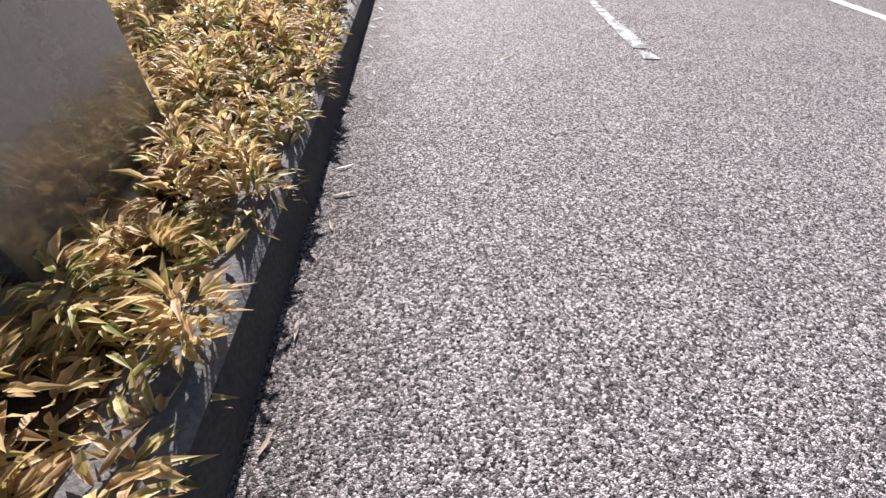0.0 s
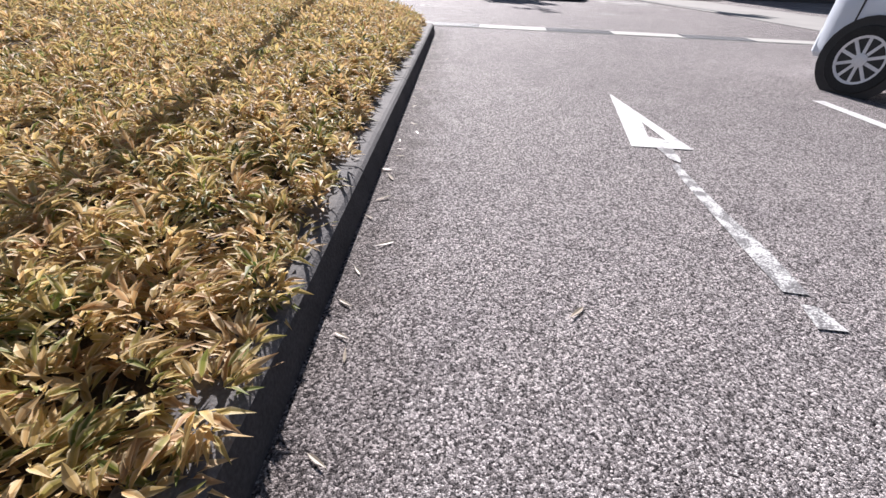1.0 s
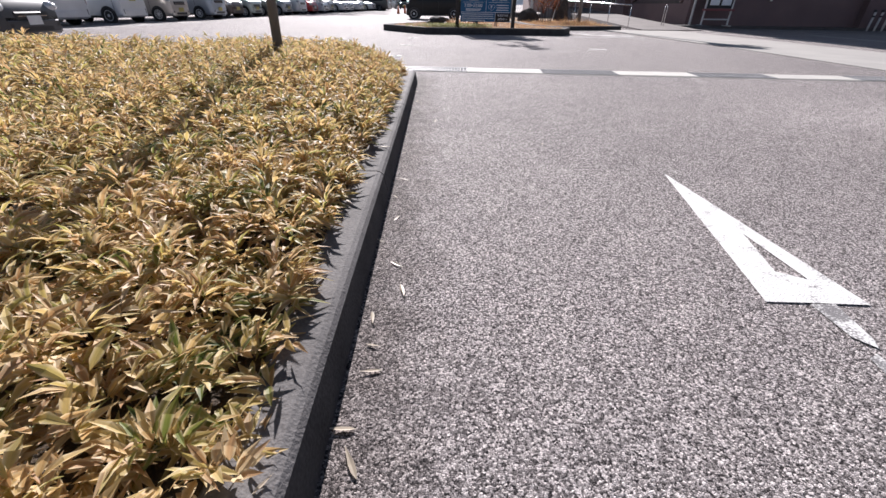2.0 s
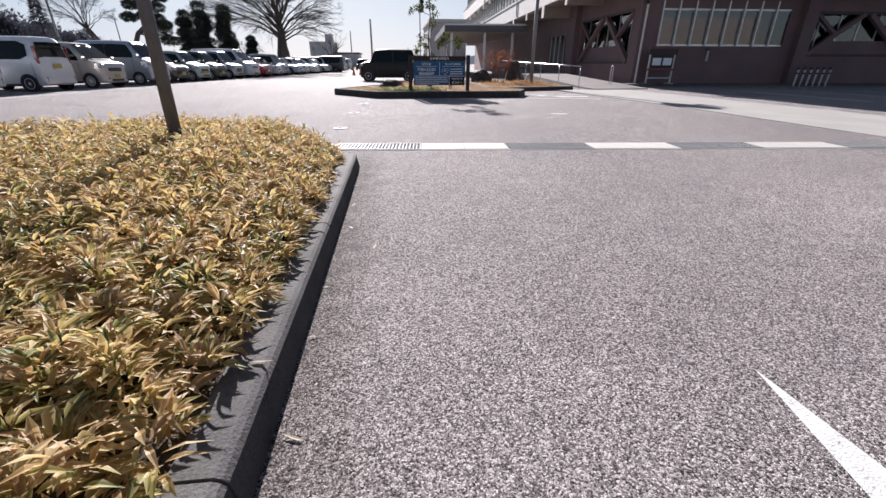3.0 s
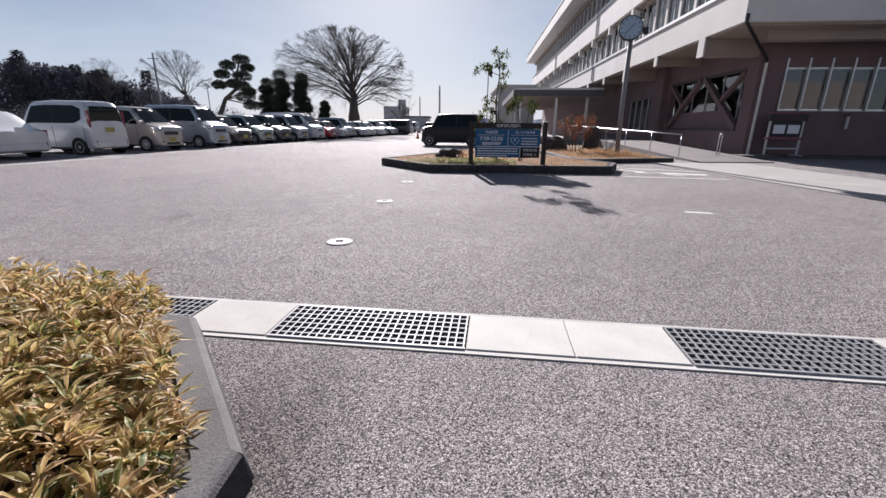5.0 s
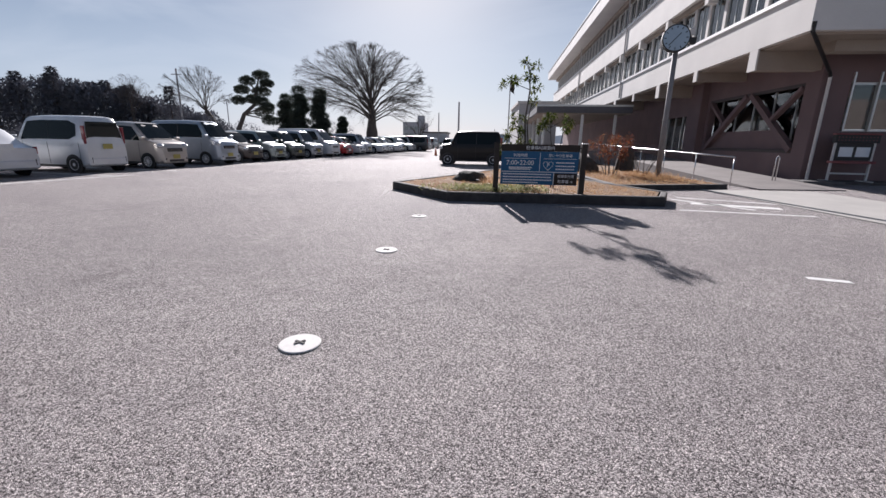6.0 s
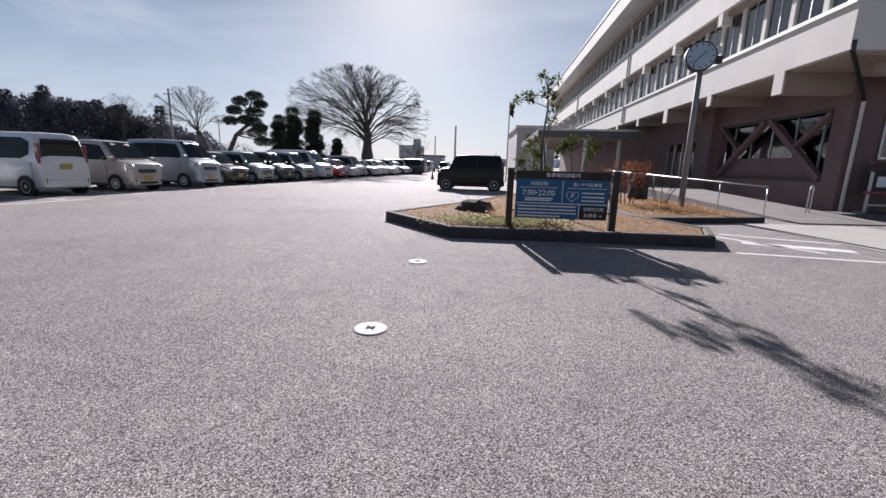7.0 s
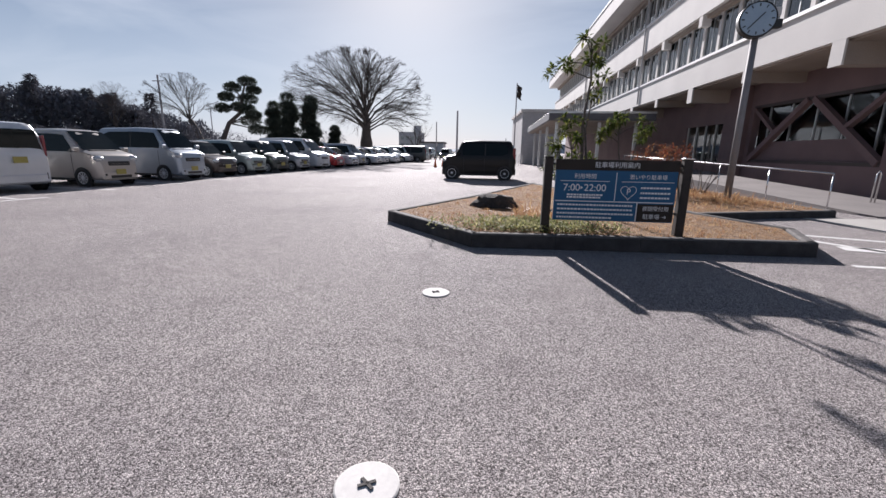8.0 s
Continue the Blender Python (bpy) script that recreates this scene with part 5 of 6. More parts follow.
c5 = car("pale_kei_car", "pale green-grey kei car parked in the long row", (0.40, 0.46, 0.44), H=1.66, hood=0.65, rake=0.55, metal=0.4)
c5.matrix_basis = row_pose(32.55)
c6 = car("dark_kei_car", "dark grey-green kei car parked in the long row", (0.045, 0.055, 0.052), H=1.70, hood=0.65, rake=0.5)
c6.matrix_basis = row_pose(34.6)
c7 = car("silver_wagon", "silver kei wagon parked in the long row", (0.44, 0.46, 0.49), H=1.78, hood=0.62, rake=0.5, metal=0.5)
c7.matrix_basis = row_pose(36.9)
c8 = car("delivery_van", "white delivery van with a sloping front in the long row", (0.74, 0.75, 0.76), H=1.98, hood=0.5, rake=0.75, belt=1.15, hood_z=1.1, L=4.6, W=1.69, wheelbase=2.6, plate="plate_w", kind="van")
c8.matrix_basis = row_pose(39.4, L=4.6)
c9 = car("red_hatchback", "bright red hatchback parked in the long row", (0.42, 0.015, 0.02), H=1.5, hood=0.85, rake=0.65, belt=0.9, hood_z=0.9, L=3.8, W=1.66, plate="plate_w")
c9.matrix_basis = row_pose(41.7, L=3.8)
sedan = car("white_sedan", "white sedan with a long sloping rear in the long row", (0.72, 0.73, 0.75), H=1.46, hood=1.05, rake=0.75, belt=0.9, hood_z=0.88, tail=0.95, L=4.4, W=1.7, wheel_r=0.31, wheelbase=2.65, plate="plate_w", side_glass=((0.12, 0.44), (0.48, 0.80)))
sedan.matrix_basis = row_pose(44.2, L=4.4)
copy_thing(sedan, row_pose(19.75, True, 0.1, 4.4))
for k, src in enumerate((c7, sedan, tail_white, sedan, c5, sedan, c7, tail_white)):
    y = 46.7 + 2.5 * k
    copy_thing(src, row_pose(y, False, 0.0, 4.2))
# second stretch of the row on the near side of the lot
near = car("dark_hatchback", "dark grey hatchback parked beyond the planted bed", (0.05, 0.052, 0.06), H=1.55, hood=0.8, rake=0.65, belt=0.93, hood_z=0.92, L=3.9, W=1.66, plate="plate_w", wheel_r=0.31)
near.matrix_basis = row_pose(12.3, L=3.9)
copy_thing(c7, row_pose(14.8))
copy_thing(c2, row_pose(17.2))
for y in (2.3, 7.3, 9.8):
    copy_thing(tail_white if y == 9.8 else c6, row_pose(y, L=3.8))
copy_thing(near, pose(-10.45, 12.33, 0, 0, 0, 0))
# across the lot
black = car("black_kei_car", "glossy black boxy kei car standing across the lot", (0.010, 0.010, 0.012), metal=0.0, H=1.80, hood=0.66, rake=0.34, belt=1.08, hood_z=1.13, L=3.4, wheel_r=0.30)
black.matrix_basis = pose(-0.33, 32.4, 0, 0, 0, 177)
far_van = car("brown_minivan", "brown minivan standing far across the lot", (0.10, 0.085, 0.075), H=1.85, hood=0.7, rake=0.7, L=4.5, W=1.7, plate="plate_w", kind="van")
far_van.matrix_basis = pose(-8.2, 62, 0, 0, 0, 168)
for k, src in enumerate((sedan, c7, tail_white, c5)):
    copy_thing(src, pose(-16 + 2.6 * k, 72, 0, 0, 0, 80))
for k in range(4):
    copy_thing((tail_white, c4, c7, c6)[k], pose(-13.5 + 2.8 * k, 80, 0, 0, 0, -100))
# passing white kei car in the other lane
van = car("white_kei_car", "glossy white kei car with alloy wheels in the other lane", (0.72, 0.78, 0.86), H=1.70, hood=0.70, rake=0.5, belt=1.02, L=3.4, metal=0.05)
van.matrix_basis = pose(4.42, 4.28, 0, 0, 0, -70)


def cone():
    root = empty("traffic_cone")
    b = bmesh.new()
    lathe(b, [(0.15, 0.03), (0.13, 0.05), (0.03, 0.68), (0.02, 0.7)], "z", 16)
    part("body", b, M["orange"], root, smooth=True)
    part("base", boxes((-0.19, 0.19, -0.19, 0.19, 0, 0.03), bevel=0.008), M["trim"], root)
    return tagged(root, "orange traffic cone with black base on asphalt", "cone", "cones")


cn = cone()
cn.matrix_basis = pose(-3.7, 46.0, 0)
copy_thing(cn, pose(-3.2, 47.5, 0))

# ---- trees ----


def grow(bm, rnd, p, d, length, r, depth, spread, lift, shrink=0.72, kids=(2, 4), sides=5, tips=None):
    """Recursive limbs, each a bent tapered tube."""
    pts, rad = [p.copy()], [r]
    q, dd = p.copy(), d.copy()
    segs = 4 if depth > 2 else 2
    for k in range(segs):
        dd = (dd + Vector((rnd.uniform(-1, 1), rnd.uniform(-1, 1), rnd.uniform(-0.6, 1) * lift)) * 0.14).normalized()
        q = q + dd * length / segs
        pts.append(q.copy())
        rad.append(r * (1 - 0.38 * (k + 1) / segs))
    tube(bm, pts, rad, max(3, sides), False)
    if depth <= 0:
        if tips is not None:
            tips.append((q.copy(), dd.copy()))
        return
    for k in range(rnd.randint(*kids)):
        at = rnd.randint(max(1, segs // 2), segs)
        a = rnd.uniform(0, 2 * math.pi)
        side = dd.orthogonal().normalized()
        side.rotate(Matrix.Rotation(a, 3, dd))
        nd = (dd + side * spread * rnd.uniform(0.5, 1.2) + Vector((0, 0, lift * 0.15))).normalized()
        grow(bm, rnd, pts[at], nd, length * shrink * rnd.uniform(0.8, 1.15), rad[at] * rnd.uniform(0.55, 0.72), depth - 1, spread, lift, shrink, kids, sides - 1, tips)


def bare_tree(name, label, x, y, height, seed, trunk_r, limbs, depth, trunk_h=0.2, spread=0.5, lean=(0, 0), out=0.75, reach=0.30, limb=1.0):
    rnd = random.Random(seed)
    root = tagged(empty(name, x, y, 0), label, "tree")
    b = bmesh.new()
    fork = Vector((lean[0] * trunk_h * height, lean[1] * trunk_h * height, trunk_h * height))
    tube(b, [(0, 0, -0.1), (fork.x * 0.3, fork.y * 0.3, fork.z * 0.4), tuple(fork)], [trunk_r * 1.35, trunk_r, trunk_r * 0.95], 12, False)
    part("trunk", b, M["bark"], root, smooth=True)
    b = bmesh.new()
    for k in range(limbs):
        a = 2 * math.pi * (k + rnd.uniform(-0.3, 0.3)) / limbs
        o = out * (0.08 + 1.0 * (k * 0.618 % 1.0) ** 1.3)
        d = Vector((math.cos(a) * o + lean[0], math.sin(a) * o + lean[1], 1)).normalized()
        grow(b, rnd, fork - Vector((0, 0, rnd.uniform(0, 0.12) * height * trunk_h)), d, height * reach, trunk_r * limb * rnd.uniform(0.34, 0.5), depth, spread, 0.55, 0.74, (2, 4), 6)
    part("crown", b, M["bark"], root, "bare fine branching crown")
    return root


def dome_tree(name, label, x, y, fork, middle, left, right, top, low, limbs, seed, trunk_r, fine=1.0, sides_=12, rise=0.0):
    """A broad bare crown: limbs arch from the fork to a dome, with drooping side twigs.
    middle: the dome's centre over the trunk's foot (x, z); left, right, top: its reaches; low: lowest limb angle."""
    rnd = random.Random(seed)
    root = tagged(empty(name, x, y, 0), label, "tree")
    f = Vector(fork)
    b = bmesh.new()
    tube(b, [(0, 0, -0.1), (f.x * 0.2, 0, f.z * 0.35), (f.x * 0.6, 0, f.z * 0.75), tuple(f)], [trunk_r * 1.4, trunk_r * 1.05, trunk_r, trunk_r * 0.8], 12, False)
    if rise:
        tube(b, [tuple(f), (f.x + 0.1, 0, f.z + rise * 0.5), (f.x, 0.1, f.z + rise)], [trunk_r * 0.8, trunk_r * 0.55, trunk_r * 0.28], 10, False)
    part("trunk", b, M["bark"], root, smooth=True)
    b = bmesh.new()
    c = Vector((middle[0], 0, middle[1]))

    def held(p):
        """Twigs bend back where they would leave the dome."""
        v = p - c
        k = Vector((v.x / (right if v.x > 0 else left), v.y / ((left + right) / 2), v.z / (top - middle[1]))).length
        return c + v / k * rnd.uniform(0.93, 1.03) if k > 1 else p

    def twig(p, d, length, r, depth):
        mid_ = p + d * length * 0.5 + Vector((rnd.uniform(-1, 1), rnd.uniform(-1, 1), rnd.uniform(-1, 1))) * length * 0.07
        out = (p - c).normalized()
        end = p + (d + out * 0.25 - Vector((0, 0, 0.12))).normalized() * length
        mid_, end = held(mid_), held(end)
        tube(b, [tuple(p), tuple(mid_), tuple(end)], [r, r * 0.8, r * 0.5], 3, False)
        if depth:
            for k in range(rnd.randint(3, 5)):
                t = rnd.uniform(0.25, 1.0)
                q = p.lerp(mid_, t * 2) if t < 0.5 else mid_.lerp(end, t * 2 - 1)
                nd = (end - p).normalized() + Vector((rnd.uniform(-1, 1), rnd.uniform(-1, 1), rnd.uniform(-0.8, 0.9))) * 0.62
                twig(q, nd.normalized(), length * rnd.uniform(0.42, 0.62), r * 0.62, depth - 1)

    for k in range(limbs):
        a = 2.4 * k + rnd.uniform(-0.3, 0.3)
        el = low + (1.45 - low) * ((k + 0.5) / limbs) ** 1.1
        ce = math.cos(el)
        rx = right if math.cos(a) > 0 else left
        e_ = c + Vector((math.cos(a) * ce * rx, math.sin(a) * ce * (left + right) / 2, math.sin(el) * (top - middle[1]))) * rnd.uniform(0.80, 0.92)
        f0 = f + Vector((0, 0, rise * ((k + 0.5) / limbs) ** 0.8))
        way = e_ - f0
        p1 = f0 + Vector((way.x * 0.32, way.y * 0.32, way.z * 0.30 + way.length * 0.20))
        pts = [f0.lerp(p1, t).lerp(p1.lerp(e_, t), t) + Vector((rnd.uniform(-1, 1), rnd.uniform(-1, 1), rnd.uniform(-1, 1))) * 0.14 * (t > 0) for t in (0, 0.15, 0.3, 0.45, 0.6, 0.75, 0.88, 1.0)]
        r0 = trunk_r * rnd.uniform(0.11, 0.19)
        tube(b, [tuple(p) for p in pts], [r0 * (1 - 0.88 * i / 7) for i in range(8)], 5, False)
        for j in range(sides_):
            i = rnd.randint(2, 6)
            q = pts[i].lerp(pts[i + 1], rnd.random())
            tan = (pts[i + 1] - pts[i]).normalized()
            nd = (tan + Vector((rnd.uniform(-1, 1), rnd.uniform(-1, 1), rnd.uniform(-0.7, 0.8))) * 0.6).normalized()
            twig(q, nd, way.length * rnd.uniform(0.22, 0.40) * (1.25 - 0.09 * i), r0 * 0.26 * fine, 2)
    part("crown", b, M["bark"], root, "bare fine branching crown")
    return root


dome_tree("zelkova", "large bare zelkova with a broad domed crown", -13.45, 62, (0, 0, 2.9), (-0.9, 6.3), 8.9, 8.7, 12.5, -0.22, 44, 4, 0.72, 0.7, 15, 3.2)
dome_tree("bare_tree", "bare leaning deciduous tree behind parked cars", -32.2, 60, (-1.6, 0, 4.4), (-2.2, 5.4), 4.9, 3.9, 9.7, 0.05, 15, 9, 0.34)
dome_tree("bare_tree", "slender bare deciduous tree before dark conifers", -55.5, 74, (0, 0, 4.0), (0, 6.0), 3.6, 3.6, 10.8, 0.3, 14, 12, 0.28, 0.8)
bare_tree("bare_tree", "small bare tree beside the big zelkova", -8.5, 70, 5.5, 15, 0.16, 5, 3, 0.25, 0.5, out=0.9)


def tuft_cloud(centres, radii, flat_, per, length, width, seed):
    g = np.random.default_rng(seed)
    base, way, ln, wd = [], [], [], []
    for c, r in zip(centres, radii):
        v = g.normal(size=(per, 3))
        v /= np.linalg.norm(v, axis=1, keepdims=True)
        rr = r * g.uniform(0.55, 1.0, (per, 1))
        base.append(np.array(c) + v * rr * np.array([1, 1, flat_]))
        w = v + g.normal(0, 0.5, (per, 3)) + np.array([0, 0, 0.5])
        way.append(w)
        ln.append(g.uniform(0.6, 1.2, per) * length)
        wd.append(g.uniform(0.7, 1.2, per) * width)
    return np.concatenate(base), np.concatenate(way), np.concatenate(ln), np.concatenate(wd)


def pine(x, y, height, seed, label, pads, columnar=False):
    rnd = random.Random(seed)
    root = tagged(empty("pine_tree", x, y, 0), label, "tree")
    b = bmesh.new()
    bend = [] if columnar else [(0.5, 0.25), (-0.5, 0.5), (0.4, 0.72), (0.1, 0.95)]
    pts = [(0, 0, -0.1)] + [(o * height * 0.09, 0, f * height) for o, f in bend] if bend else [(0, 0, -0.1), (0.05, 0, height * 0.5), (0, 0, height * 0.95)]
    tube(b, pts, [0.22 * (1 - 0.7 * k / (len(pts) - 1)) for k in range(len(pts))], 8, False)
    cs, rs = [], []
    for k in range(pads):
        f = 0.22 + 0.75 * k / (pads - 1)
        spread = height * (0.20 if not columnar else 0.095) * (1.25 - 0.75 * f)
        for j in range(1 if k == pads - 1 else (3 if not columnar else 4)):
            a = rnd.uniform(0, 2 * math.pi)
            o = spread * rnd.uniform(0.5, 1.25) if k < pads - 1 else 0
            c = (math.cos(a) * o, math.sin(a) * o * 0.8, f * height + rnd.uniform(-0.15, 0.15))
            tube(b, [(0, 0, c[2] - 0.4), tuple(c)], [0.06, 0.025], 4, False)
            cs.append(c)
            rs.append(height * (0.10 if not columnar else 0.105) * rnd.uniform(0.75, 1.2))
    part("trunk", b, M["bark"], root)
    blades("crown", *tuft_cloud(cs, rs, 0.40 if not columnar else 0.7, 900, 0.30, 0.07, seed), M["needles"], root, 0.05)
    return root


def cloud_pine():
    """A trained black pine: a bent trunk with flat pads of needles on side branches."""
    root = tagged(empty("pine_tree", -25.0, 55, 0), "pruned black pine with cloud-shaped foliage pads", "tree")
    b = bmesh.new()
    stem = [(-2.2, 0, -0.1), (-1.9, 0, 2.2), (-1.1, 0, 3.8), (0.3, 0, 4.9), (0.5, 0, 6.3), (1.0, 0, 7.7)]
    tube(b, stem, [0.30, 0.26, 0.22, 0.18, 0.13, 0.06], 8, False)
    pads = ((1.1, 7.95, 1.05), (-0.2, 7.25, 0.95), (1.9, 7.1, 0.85), (-1.1, 6.35, 0.95), (1.0, 6.25, 1.15), (-1.7, 5.25, 0.9), (-0.4, 5.5, 0.85), (1.4, 5.15, 1.1), (1.1, 4.1, 1.25), (2.3, 4.6, 0.9), (2.0, 3.2, 1.1))
    pads = [(0.2 + (a - 0.2) * 0.8, z, r * 0.9) for a, z, r in pads]
    for k, (px_, pz_, pr_) in enumerate(pads):
        s_ = min(stem[2:], key=lambda p: abs(p[2] - pz_ + 0.5))
        tube(b, [s_, ((s_[0] + px_) / 2, 0.3 * (-1) ** k, (s_[2] + pz_) / 2), (px_, 0.5 * (-1) ** k, pz_ - 0.1)], [0.09, 0.06, 0.03], 5, False)
    part("trunk", b, M["bark"], root)
    cs, rs = [], []
    for k, (px_, pz_, pr_) in enumerate(pads):
        for dx, dy, q in ((0, 0, 0.9), (0.4, 0.2, 0.65), (-0.4, -0.15, 0.65)):
            cs.append((px_ + dx * pr_, 0.5 * (-1) ** k + dy * pr_, pz_ - 0.1 * abs(dx)))
            rs.append(pr_ * 0.82 * q)
    blades("crown", *tuft_cloud(cs, rs, 0.72, 560, 0.22, 0.08, 21), M["needles"], root, 0.05)
    return root


cloud_pine()
pine(-21.7, 56, 5.9, 22, "small clipped pine with rounded pads", 6, True)
pine(-19.7, 55, 6.3, 23, "clipped columnar conifer with a rounded head", 7, True)
pine(-17.3, 55, 6.2, 24, "clipped columnar conifer with a rounded head", 7, True)
pine(-15.6, 57, 3.6, 25, "low clipped conifer beside the big zelkova", 5, True)


def conifer(x, y, height, seed):
    root = tagged(empty("conifer", x, y, 0), "tall dark conifer in the wood behind the car park", "tree", "conifers of the wood")
    b = bmesh.new()
    tube(b, [(0, 0, -0.1), (0, 0, height)], [0.3, 0.03], 6, False)
    part("trunk", b, M["bark"], root)
    g = np.random.default_rng(seed)
    n = 1500
    f = g.uniform(0.05, 1.0, n) ** 0.8
    a = g.uniform(0, 2 * np.pi, n)
    r = height * 0.26 * (1.08 - f) * g.uniform(0.4, 1.1, n) * (1 + 0.3 * np.sin(3 * a + 9 * f))
    base = np.stack([r * np.cos(a), r * np.sin(a), f * height], 1)
    way = np.stack([np.cos(a), np.sin(a), g.uniform(-0.4, 0.5, n)], 1)
    blades("crown", base, way, g.uniform(0.5, 1.0, n), g.uniform(0.2, 0.38, n), M["hazed_needles"], root, 0.15)
    return root


cf = [conifer(-81.8, 80, 11.9, 31), conifer(-74.6, 80, 12.6, 32), conifer(-66, 81, 10.6, 33)]
rt = random.Random(8)
garden = copy_thing(cf[0], pose(-38.4, 60, 0, 0, 0, 40))
garden.scale = (0.62, 0.62, 0.61)
for k, (x, y, s) in enumerate(((-88, 81, 0.98), (-77.5, 82, 0.93), (-72, 81, 0.96), (-95, 80, 1.0), (-103, 78, 1.02), (-62, 80, 0.90), (-59, 78, 0.80), (-112, 77, 1.0), (-56, 79, 0.66), (-69.5, 82, 0.88))):
    o = copy_thing(cf[k % 3], pose(x, y, 0, 0, 0, rt.uniform(0, 360)))
    o.scale = (s * 1.3, s * 1.3, s)


def hedge(x0, x1, y, height, seed, label, mat="needles", size=1.0):
    n = int((x1 - x0) * 300)
    g = np.random.default_rng(seed)
    base = np.stack([g.uniform(x0, x1, n), y + g.normal(0, 0.6, n), np.abs(g.uniform(0, 1, n)) * height], 1)
    base[:, 2] *= 0.75 + 0.15 * np.sin(base[:, 0] * 1.3) + 0.15 * np.sin(base[:, 0] * 0.37 + 1)
    way = g.normal(size=(n, 3)) + np.array([0, -0.3, 0.5])
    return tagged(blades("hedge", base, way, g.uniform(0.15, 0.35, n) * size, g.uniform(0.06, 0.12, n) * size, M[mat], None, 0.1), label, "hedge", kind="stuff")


hedge(-60, -15, 58.5, 3.6, 41, "dark evergreen hedge behind the parked cars", "hazed_needles")


def wood():
    """The leafy mass of the wood, its top rolling from crown to crown."""
    g = np.random.default_rng(43)
    n = 46000
    x = g.uniform(-130, -46, n)
    y = 82 + g.uniform(-4, 4, n)
    top = np.interp(x, [-130, -85, -78, -69, -63, -58, -54, -46], [11.5, 10.8, 10.9, 10.2, 9.3, 8.0, 6.6, 4.6])
    top = top + 0.7 * np.abs(np.sin(x * 0.55)) + 0.5 * np.sin(x * 1.3 + y * 0.4) - 0.8
    z = top * g.uniform(0, 1, n) ** 0.7
    way = g.normal(size=(n, 3)) * np.array([1, 0.6, 1]) + np.array([0, -0.3, 0.4])
    o = blades("wood", np.stack([x, y, z], 1), way, g.uniform(0.4, 0.85, n), g.uniform(0.2, 0.38, n), M["hazed_needles"], None, 0.15)
    return tagged(o, "dark evergreen wood rising behind the car park", "wood", kind="stuff")


wood()
hedge(-14, 4, 92, 1.6, 42, "far low hedge at the end of the lot")

# ---- planting on the island ----


def leafy(name, root, tips, per, length, width, mat, seed, reach=0.14):
    g = np.random.default_rng(seed)
    c = np.repeat(np.array([tuple(t[0]) for t in tips]), per, 0)
    v = g.normal(size=c.shape)
    v /= np.linalg.norm(v, axis=1, keepdims=True)
    return blades(name, c + v * g.uniform(0, reach, (len(c), 1)), v + np.array([0, 0, 0.25]), g.uniform(0.6, 1.2, len(c)) * length, g.uniform(0.7, 1.2, len(c)) * width, mat, root, 0.25)


young = tagged(empty("young_tree", 1.16, 18.95, IH - 0.03), "slender young evergreen tree with sparse leaf clusters", "tree")
rnd = random.Random(3)


def sprays(root, stems, clusters, per, length, width, seed, stem_name="trunk", leaf_name="crown"):
    """Thin bent stems, and twigs from the nearest stem to loose clusters of leaves: (x, y, z, reach)."""
    b = bmesh.new()
    joints = []
    for pts, r in stems:
        tube(b, pts, [r * (1 - 0.7 * k / (len(pts) - 1)) for k in range(len(pts))], 6, False)
        joints += [Vector(p).lerp(Vector(q), t) for p, q in zip(pts, pts[1:]) for t in (0, 0.33, 0.66)]
    tips = []
    for x, y, z, reach in clusters:
        c = Vector((x, y, z))
        j = min(joints, key=lambda p: (p - c).length + (2 if p.z > z - 0.05 else 0))
        tube(b, [tuple(j), tuple(j.lerp(c, 0.5) + Vector((rnd.uniform(-0.05, 0.05), rnd.uniform(-0.05, 0.05), 0.03))), tuple(c)], [0.010, 0.008, 0.005], 4, False)
        for k in range(max(2, int(reach * 22))):
            e = c + Vector((rnd.gauss(0, 1), rnd.gauss(0, 1), rnd.gauss(0, 0.6))) * reach * 0.6
            tube(b, [tuple(c), tuple(e)], [0.004, 0.002], 3, False)
            tips.append((e, c))
    part(stem_name, b, M["bark"], root)
    leafy(leaf_name, root, tips, per, length, width, M["green_leaf"], seed, 0.07)


sprays(young, [([(0, 0, 0), (0.02, 0.02, 0.9), (-0.03, 0, 1.7), (0.04, 0, 2.4), (0.0, 0.02, 2.95)], 0.035), ([(0.05, 0.03, 0), (0.10, 0.02, 0.9), (0.03, 0.05, 1.6), (0.10, 0.04, 2.1)], 0.028), ([(-0.05, 0, 0), (-0.10, 0.05, 0.8), (-0.2, 0.04, 1.5)], 0.022)],
       [(-0.05, 0, 3.05, 0.10), (0.12, 0.05, 2.95, 0.10), (-0.30, 0.0, 2.66, 0.12), (-0.12, 0.1, 2.74, 0.16), (0.05, -0.05, 2.66, 0.14), (-0.48, 0.1, 2.58, 0.08), (0.16, 0.0, 2.42, 0.08), (0.22, 0.1, 2.1, 0.08), (-0.26, 0.0, 1.55, 0.16),
        (-0.14, 0.06, 1.75, 0.16), (-0.34, 0.05, 1.32, 0.18), (-0.1, -0.05, 1.4, 0.16), (-0.3, 0, 1.08, 0.2), (-0.05, 0.1, 1.12, 0.2), (0.22, 0, 1.05, 0.18), (-0.45, 0.1, 0.9, 0.18), (0.3, 0.1, 0.85, 0.2), (-0.15, 0, 0.8, 0.2)], 24, 0.11, 0.045, 51)
young.scale = (0.98, 0.98, 0.93)
side_t = tagged(empty("shrub", 1.86, 19.1, IH - 0.03), "leggy green shrub behind the notice board", "shrub")
